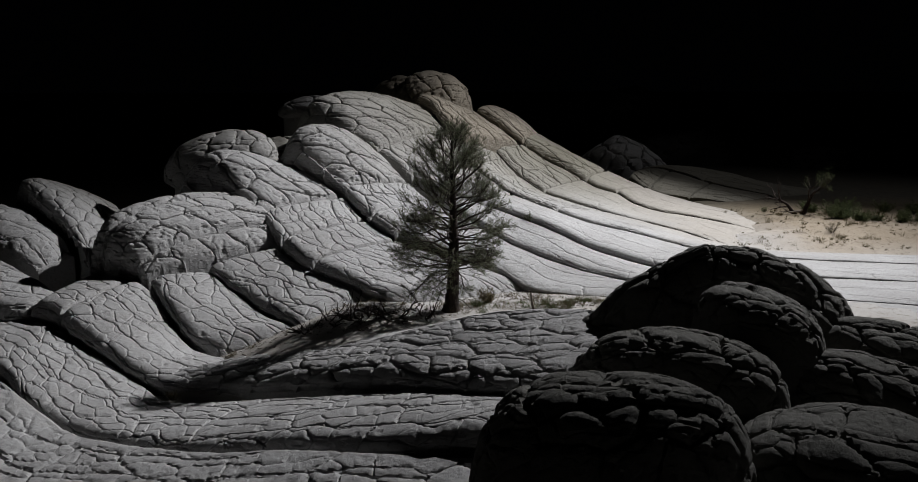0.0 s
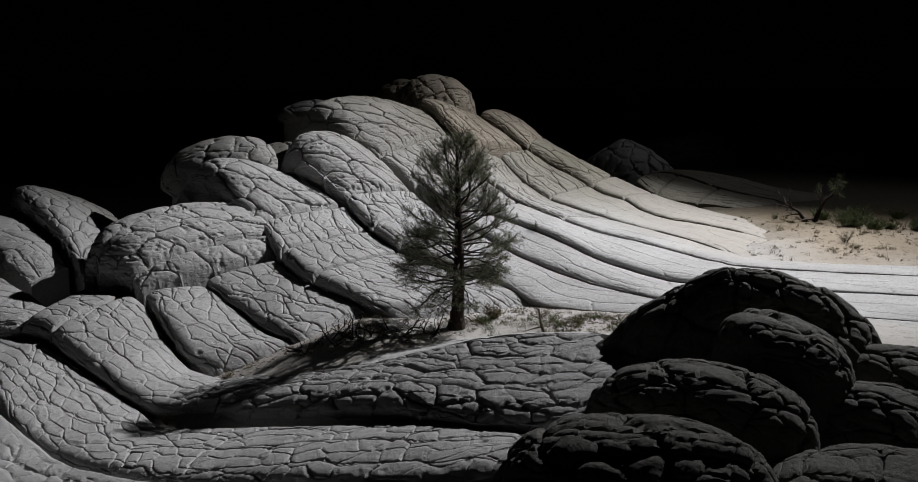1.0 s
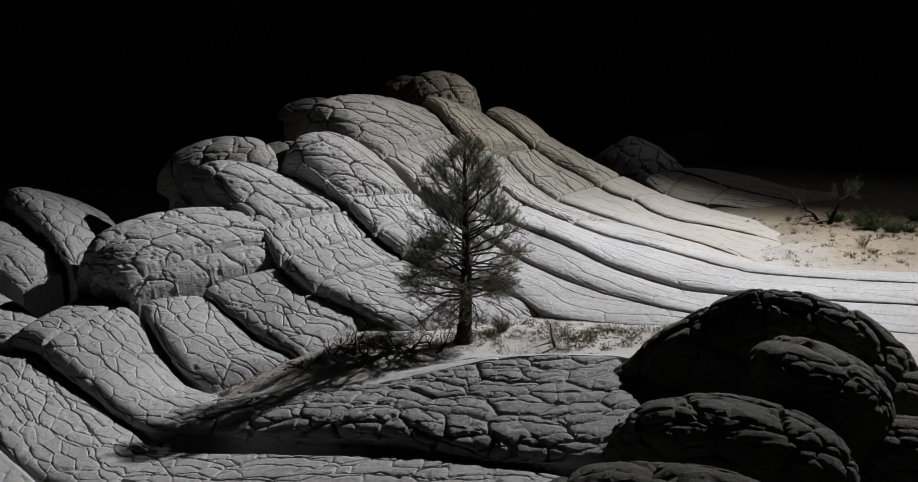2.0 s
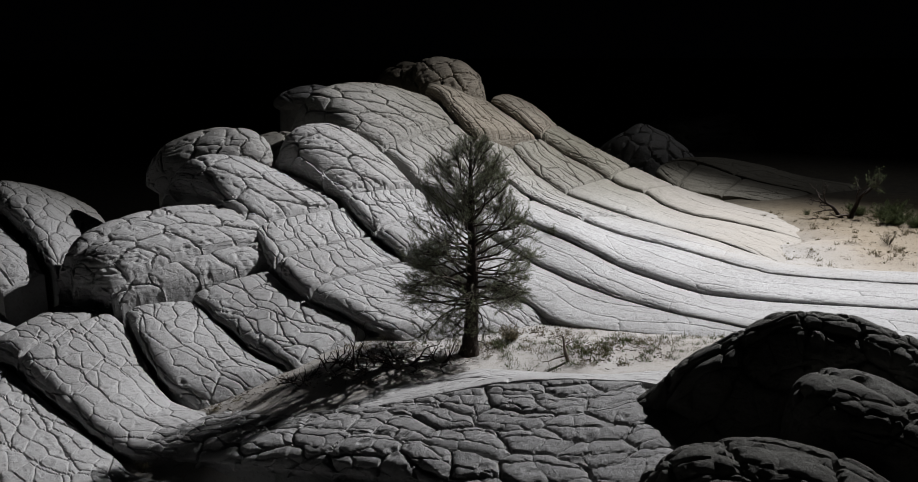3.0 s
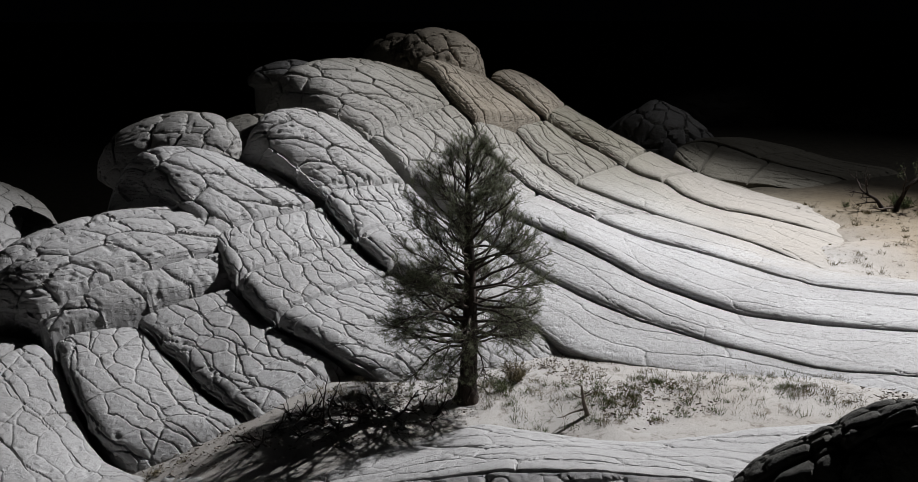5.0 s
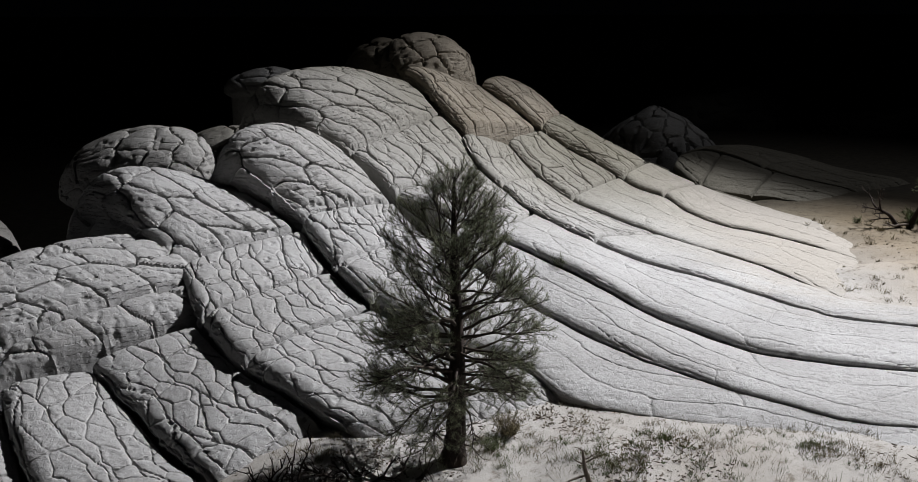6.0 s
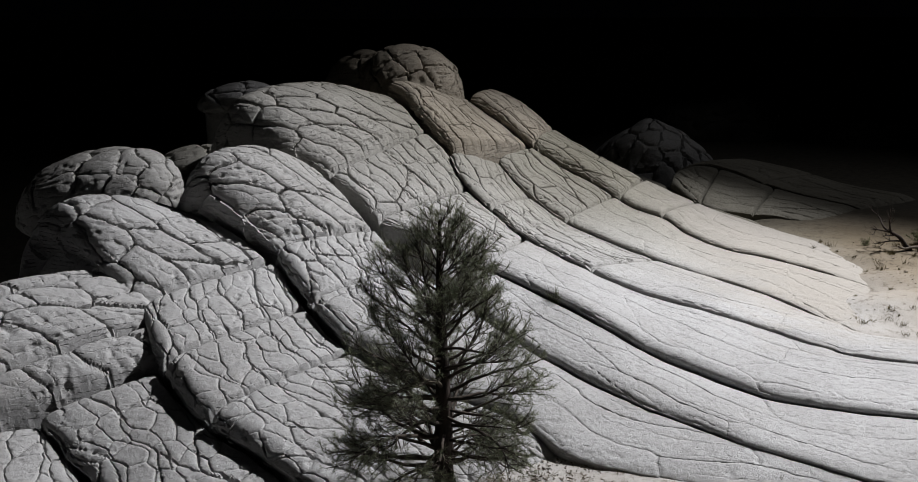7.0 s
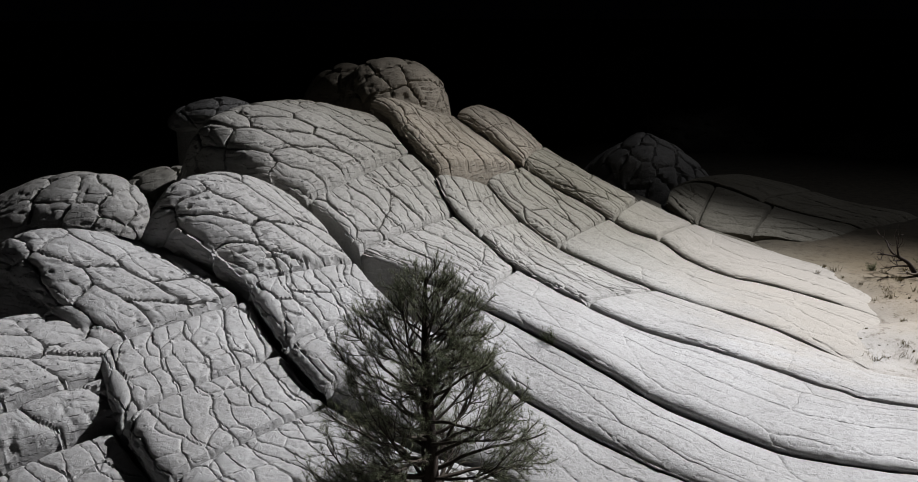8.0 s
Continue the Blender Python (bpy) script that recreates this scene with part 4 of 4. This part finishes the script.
def pine(at, height):
    rng = np.random.default_rng(11)
    tree = holder("pine_tree", at, "lone green pine with dark trunk and wispy crown, standing in sand", "tree")
    o = np.array(at)
    z = np.linspace(-0.25, height, 60)
    hz = np.clip(z / height, 0, 1)
    line = np.stack([o[0] + 0.05 * np.sin(hz * 5) + 0.08 * hz, o[1] + 0.5 * hz + 0.04 * np.sin(hz * 7 + 1), o[2] + z], 1)
    rad = 0.02 + 0.2 * (1 - hz) ** 0.9 + 0.12 * np.exp(-np.clip(z, 0, 9) / 0.16)
    ang = np.linspace(0, 2 * math.pi, 16, endpoint=False)
    wavy = 1 + 0.16 * np.sin(5 * ang + 1)[None] * np.exp(-np.clip(z, 0, 9) / 0.4)[:, None] + 0.07 * rng.normal(size=(60, 16))
    v, f = tube(line, rad[:, None] * wavy, 16)
    link_mesh("trunk", v, f, BARK, tree, "dark furrowed trunk flaring at the root")
    needle_base, needle_way = [], []
    count = 112
    for k in range(count):
        bare = k < 7
        h = 0.45 + 0.09 * k if bare else 1.35 + (height - 1.7) * ((k - 7) / (count - 8)) ** 1.35
        az = k * 2.39996 + rng.uniform(-0.3, 0.3)
        up = np.interp(h, [0.4, 1.2, 2.0, 2.8, 3.6, 4.4, 5.2], [-0.15, 0.1, 0.2, 0.32, 0.48, 0.75, 1.3])
        rise = up / math.hypot(1, up)
        long = 0.25
        # grow the limb until it reaches the rounded outline of the crown
        while long < 3.0:
            reach = np.interp(h + long * (rise + 0.05), [0.9, 1.3, 1.8, 2.4, 3.0, 3.6, 4.2, 4.7, 5.2, 5.6, 5.95], [0.8, 1.35, 1.75, 1.85, 1.85, 1.8, 1.66, 1.42, 1.08, 0.65, 0.08])
            if long * math.sqrt(1 - rise * rise) > reach:
                break
            long += 0.05
        long *= rng.uniform(0.78, 1.04)
        if bare:
            long = rng.uniform(0.3, 0.75)
        elif 1.3 < h < 2.1:
            # the lower limbs reach out farthest to the west
            long *= 1.0 - 0.24 * math.cos(az)
        q = np.array([np.interp(h, z, line[:, c]) for c in range(3)])
        way = np.array([math.cos(az), math.sin(az), up + rng.uniform(-0.1, 0.1)])
        main = bend(q, way, long, 12, -0.02 if h < 2 else 0.22, 0.5, rng)
        wood = Wood()
        r0 = 0.008 + 0.019 * long * np.interp(h, [0, 3, 6], [1.0, 0.85, 0.6])
        wood.add(main, r0, 0.007, 6)
        subs = int(2 + 4 * long) if bare else int(3 + 9.5 * long)
        for s_ in range(subs):
            u = rng.uniform(0.30, 1.0) ** 0.7
            i = int(u * 11)
            b0 = main[i]
            d = main[min(i + 1, 11)] - main[max(i - 1, 0)]
            d /= np.linalg.norm(d) + 1e-9
            side = np.cross(d, (0, 0, 1.0)) * rng.choice((-1, 1))
            w2 = d * 0.75 + side * rng.uniform(0.2, 1.1) + np.array([0, 0, rng.uniform(-0.5, 0.7) if h > 2 else rng.uniform(-0.9, 0.4)])
            l2 = (0.26 + 0.42 * long * (1 - 0.6 * u)) * rng.uniform(0.6, 1.15) * 0.8
            sub = bend(b0, w2, l2, 7, 0.35, 0.35, rng)
            wood.add(sub, 0.0085, 0.0035, 4)
            for t_ in range(4):
                j = rng.integers(2, 7)
                d3 = sub[min(j + 1, 6)] - sub[max(j - 1, 0)]
                d3 /= np.linalg.norm(d3) + 1e-9
                w3 = d3 + rng.normal(size=3) * 0.5 + np.array([0, 0, 0.25])
                tw = bend(sub[j], w3, rng.uniform(0.08, 0.22), 4, 0.3, 0.3, rng)
                wood.add(tw, 0.004, 0.002, 3)
                if bare or u < 0.45 and rng.random() < 0.6 or rng.random() < 0.16 + 0.06 * h:
                    continue
                for m_ in (2, 3):
                    wn = tw[3] - tw[0]
                    needle_base.append(tw[m_]), needle_way.append(wn / (np.linalg.norm(wn) + 1e-9))
            if not bare and u > 0.55:
                for j in (3, 5, 6):
                    wn = sub[min(j + 1, 6)] - sub[j - 1]
                    needle_base.append(sub[j]), needle_way.append(wn / (np.linalg.norm(wn) + 1e-9))
        wood.mesh("limb", TWIG, tree)
    top = line[-1]
    for k in range(12):
        needle_base.append(top + rng.normal(size=3) * np.array([0.06, 0.06, 0.16]) - np.array([0, 0, 0.1]))
        needle_way.append(np.array([0, 0, 1.0]))
    base, way = np.repeat(np.array(needle_base), 13, 0), np.repeat(np.array(needle_way), 13, 0)
    n = len(base)
    w = way * rng.uniform(0.1, 0.9, size=(n, 1)) + rng.normal(size=(n, 3)) * 0.7 + np.array([0, 0, 0.1])
    w /= np.linalg.norm(w, axis=1, keepdims=True)
    v, f = blades(base, w, rng.uniform(0.06, 0.14, n), np.full(n, 0.0036), rng)
    link_mesh("crown", v, f, NEEDLES, tree, "sparse dull green needles in tufts", smooth=False)
    return tree


def dead_tree(at, height):
    rng = np.random.default_rng(5)
    tree = holder("dead_tree", at, "small gnarled half-dead juniper with two leaning stems", "tree")
    tips = []

    def grow(wood, start, way, length, r, level):
        line = bend(start, way, length, 9, 0.3, 0.5, rng)
        wood.add(line, r, r * 0.38, 6 if level < 2 else 4)
        if level >= 3:
            tips.append(line[-1])
            return
        for k in range(5 if level == 0 else 4):
            i = rng.integers(4, 9)
            d = line[i] - line[i - 2]
            d = d / (np.linalg.norm(d) + 1e-9) + rng.normal(size=3) * 0.55 + np.array([0, 0, 0.2])
            grow(wood, line[i], d, length * rng.uniform(0.4, 0.7), r * 0.38, level + 1)

    o = np.array(at)
    for way, length, r in (((-0.75, 0.1, 0.8), height * 0.5, 0.11), ((0.4, 0.1, 0.95), height * 0.55, 0.13)):
        w = Wood()
        grow(w, o + np.array([0.25 * way[0], 0, -0.15]), way, length, r, 0)
        w.mesh("stem", BARK, tree)
    w = Wood()
    w.add(bend(o + np.array([0, 0, 0.12]), (-1, -0.2, 0.02), 1.5, 9, 0.1, 0.5, rng), 0.06, 0.015)
    w.add(bend(o + np.array([-0.6, -0.1, 0.12]), (-0.8, -0.4, 0.35), 0.6, 6, 0.1, 0.5, rng), 0.03, 0.008)
    w.mesh("fallen_branch", DEADWOOD, tree)
    tips = np.array([p for p in tips if p[0] > o[0] + 0.1 and rng.random() < 0.35])
    base = np.repeat(tips, 26, 0) + rng.normal(size=(len(tips) * 26, 3)) * 0.09
    way = rng.normal(size=base.shape)
    way /= np.linalg.norm(way, axis=1, keepdims=True)
    v, f = blades(base, way, rng.uniform(0.04, 0.09, len(base)), np.full(len(base), 0.02), rng)
    link_mesh("foliage", v, f, SAGE, tree, smooth=False)
    return tree


def bush(at, radius, height, mat, label, seed, name="bush", density=1.0, leaf=(0.05, 0.012)):
    """A low shrub: woody stems that fan out, and small leaves along them."""
    rng = np.random.default_rng(seed)
    thing = holder(name, at, label, name.replace("_", " "), "shrubs")
    o, w, pts, ways = np.array(at), Wood(), [], []
    for k in range(int(16 + 20 * radius)):
        az, out = rng.uniform(0, 6.283), rng.uniform(0.2, 1.0)
        way = np.array([out * radius * math.cos(az), out * radius * math.sin(az), height * rng.uniform(0.6, 1.1)])
        line = bend(o + np.array([0.15 * way[0], 0.15 * way[1], -0.05]), way, np.linalg.norm(way) * rng.uniform(0.7, 1.05), 7, 0.2, 0.35, rng)
        w.add(line, 0.008, 0.003, 3)
        for m in range(int(26 * density)):
            i = rng.uniform(1.5, 6)
            p = line[int(i)] + (line[min(int(i) + 1, 6)] - line[int(i)]) * (i % 1) + rng.normal(size=3) * 0.035
            pts.append(p), ways.append(rng.normal(size=3) + np.array([0, 0, 0.8]))
    w.mesh("wood", TWIG, thing)
    pts, ways = np.array(pts), np.array(ways)
    ways /= np.linalg.norm(ways, axis=1, keepdims=True)
    v, f = blades(pts, ways, rng.uniform(0.5, 1.3, len(pts)) * leaf[0], np.full(len(pts), leaf[1]), rng)
    link_mesh("foliage", v, f, mat, thing, smooth=False)
    return thing


def on_ground(x, y):
    return (x, y, float(ground_z(x, y)))


pine((-0.24, 26.45, -0.28), 5.8)
dead_tree(on_ground(17.1, 42.7), 2.7)
bush((2.85, 34.75, 1.35), 0.28, 0.5, SAGE, "small grey-green bush rooted in a rock seam", 21)
bush(on_ground(15.5, 43.4), 0.25, 0.35, SAGE, "small dark bush near the dead tree", 22)
bush(on_ground(0.95, 27.6), 0.4, 0.55, DRYGRASS, "clump of dry yucca-like grass beside the pine", 23, "grass_clump", 1.2, (0.22, 0.012))
bush(on_ground(0.55, 26.9), 0.3, 0.4, SAGE, "low grey-green bush beside the pine", 24)
bush(on_ground(16.5, 37.7), 0.45, 0.6, DRYGRASS, "round brush on open sand", 25)


def dead_brush(at, radius, height, seed):
    """A bare dark shrub of crooked forking stems."""
    rng = np.random.default_rng(seed)
    thing = holder("dead_bush", at, "bare blackened bush of crooked twigs at the foot of the pine", "bush", "dead bushes")
    o = np.array(at)
    for k in range(7):
        w = Wood()
        az = rng.uniform(0, 6.283)
        way = np.array([math.cos(az) * radius, math.sin(az) * radius, height * rng.uniform(0.5, 1.0)])
        line = bend(o + np.array([0.1 * way[0], 0.1 * way[1], -0.08]), way, np.linalg.norm(way) * rng.uniform(0.8, 1.2), 9, 0.3, 0.8, rng)
        w.add(line, 0.034, 0.01, 5)
        for m in range(5):
            i = rng.integers(3, 9)
            sub = bend(line[i], rng.normal(size=3) * 0.7 + way / np.linalg.norm(way) + np.array([0, 0, 0.3]), rng.uniform(0.15, 0.45), 6, 0.3, 0.7, rng)
            w.add(sub, 0.015, 0.005, 4)
            for n in range(2):
                w.add(bend(sub[rng.integers(2, 6)], rng.normal(size=3) + np.array([0, 0, 0.4]), rng.uniform(0.08, 0.2), 4, 0.2, 0.5, rng), 0.005, 0.002, 3)
        w.mesh("stem", BARK, thing)
    return thing


for k, (x, y, r, h) in enumerate([(-1.1, 25.9, 0.7, 0.34), (-1.9, 25.6, 0.8, 0.36), (-2.5, 25.9, 0.7, 0.36), (-3.1, 25.3, 0.8, 0.38), (-3.9, 25.4, 0.7, 0.32), (-4.6, 25.2, 0.5, 0.28)]):
    dead_brush((x, y, float(ground_z(x, y))), r, h, 60 + k)


def dead_stick(at):
    rng = np.random.default_rng(8)
    thing = holder("dead_stump", at, "short dead snag with a fallen twig on the sand", "dead wood")
    o, w = np.array(at), Wood()
    up = bend(o + np.array([0, 0, -0.1]), (-0.1, 0, 1), 0.75, 9, 0.0, 0.25, rng)
    w.add(up, 0.06, 0.02, 7)
    for k in range(5):
        w.add(bend(up[rng.integers(4, 9)], rng.normal(size=3) + np.array([0, 0, 1.0]), rng.uniform(0.15, 0.4), 6, 0.3, 0.5, rng), 0.018, 0.005, 4)
    w.mesh("snag", DEADWOOD, thing)
    w = Wood()
    w.add(bend(o + np.array([0, 0, 0.06]), (-1, -0.55, 0.0), 0.8, 9, -0.03, 0.3, rng), 0.03, 0.008, 5)
    w.mesh("fallen_twig", DEADWOOD, thing)


dead_stick((2.3, 25.25, 0.12))

# dry tufts caught in the seams at the feet of the ribs
for k, (x, y, z, r) in enumerate([(-6.9, 25.1, -1.35, 0.3), (-6.3, 25.4, -1.2, 0.25), (-4.6, 25.9, -0.75, 0.3), (-7.8, 22.4, -1.6, 0.25), (-4.0, 26.3, -0.6, 0.25), (-1.9, 27.1, -0.3, 0.3)]):
    bush((x, y, z), r, 0.24, DRYGRASS, "tuft of dry twigs caught in a rock seam", 70 + k, "dry_tuft", 0.8, (0.1, 0.008))

# sagebrush along the far edge of the open sand
for k in range(54):
    rng = np.random.default_rng(100 + k)
    x = rng.uniform(17.8, 27)
    y = rng.uniform(41.2 - 0.9 * min(x - 17.8, 2.6), 43.6)
    r = rng.uniform(0.45, 0.9)
    bush(on_ground(x, y), r, r * rng.uniform(0.6, 0.95), SAGE, "low green sagebrush in a patch at the edge of the sand", 200 + k, "sagebrush", 2.2, (0.07, 0.024))


def scatter_grass(name, label, boxes, mat, clumps, tall, seed, blade=0.006):
    """Grass and litter that nobody could count: one mesh of many blades."""
    rng = np.random.default_rng(seed)
    base, way, ln = [], [], []
    for (x0, x1, y0, y1, share) in boxes:
        for k in range(int(clumps * share)):
            x, y = rng.uniform(x0, x1), rng.uniform(y0, y1)
            if rng.random() > max(0.16, 5 * (fbm(np.array([[x * 0.7, y * 1.0, 3.0]]), 9, 3)[0] - 0.49)):
                continue
            n, s_ = rng.integers(6, 34), rng.uniform(0.3, 1.2) ** 2
            zz = float(ground_z(x, y))
            for m in range(n):
                base.append((x + rng.normal() * 0.07 * s_, y + rng.normal() * 0.06 * s_, zz))
                way.append((rng.normal() * 0.5, rng.normal() * 0.5, 1.0))
                ln.append(tall * s_ * rng.uniform(0.5, 1.2))
    base, way, ln = np.array(base), np.array(way), np.array(ln)
    way /= np.linalg.norm(way, axis=1, keepdims=True)
    v, f = blades(base, way, ln, np.full(len(base), blade), rng)
    ob = link_mesh(name, v, f, mat, None, smooth=False)
    return tagged(ob, label, "grass", kind="stuff")


scatter_grass("dry_grass", "sparse dry grass and low weeds on the sand beside the pine", [(0.6, 8.5, 24.6, 28.6, 1.0), (-4, 0.4, 26.0, 27.6, 0.2)], DRYGRASS, 2400, 0.2, 31, 0.008)
scatter_grass("green_weeds", "low grey-green weeds on the sand beside the pine", [(0.6, 7.5, 24.8, 27.4, 1.0)], SAGE, 1300, 0.2, 32, 0.011)
scatter_grass("dry_weeds", "dry weeds scattered over the open sand", [(11.5, 28, 35.5, 44, 1.0)], DRYGRASS, 1500, 0.22, 33, 0.016)


def litter(boxes, seed):
    """Small stones, bark chips and twigs lying on the sand."""
    rng = np.random.default_rng(seed)
    V, F, n = [], [], 0
    cube = np.array([(-1, -1, -1), (1, -1, -1), (1, 1, -1), (-1, 1, -1), (-0.7, -0.7, 1), (0.7, -0.7, 1), (0.7, 0.7, 1), (-0.7, 0.7, 1)], float)
    quads = np.array([(0, 3, 2, 1), (4, 5, 6, 7), (0, 1, 5, 4), (1, 2, 6, 5), (2, 3, 7, 6), (3, 0, 4, 7)])
    for x0, x1, y0, y1, count in boxes:
        for k in range(count):
            x, y = rng.uniform(x0, x1), rng.uniform(y0, y1)
            size = rng.uniform(0.004, 0.017, 3) ** 1.0 * np.array([rng.uniform(0.6, 4.0), 1, 0.7])
            c, s_ = math.cos(rng.uniform(0, 6.3)), math.sin(rng.uniform(0, 6.3))
            p = (cube + rng.normal(size=cube.shape) * 0.2) * size
            p = np.stack([c * p[:, 0] - s_ * p[:, 1], s_ * p[:, 0] + c * p[:, 1], p[:, 2]], 1) + np.array([x, y, float(ground_z(x, y)) + size[2] * 0.4])
            V.append(p), F.append(quads + n)
            n += 8
    return tagged(link_mesh("litter", np.vstack(V), np.vstack(F), DEADWOOD, None, smooth=False), "scattered chips, pebbles and twigs on the sand", "litter", kind="stuff")


litter([(-3.5, 9.5, 24.4, 29.2, 5200), (-9, -3.5, 24.6, 27.5, 900), (11, 26, 35, 43.5, 1500)], 41)
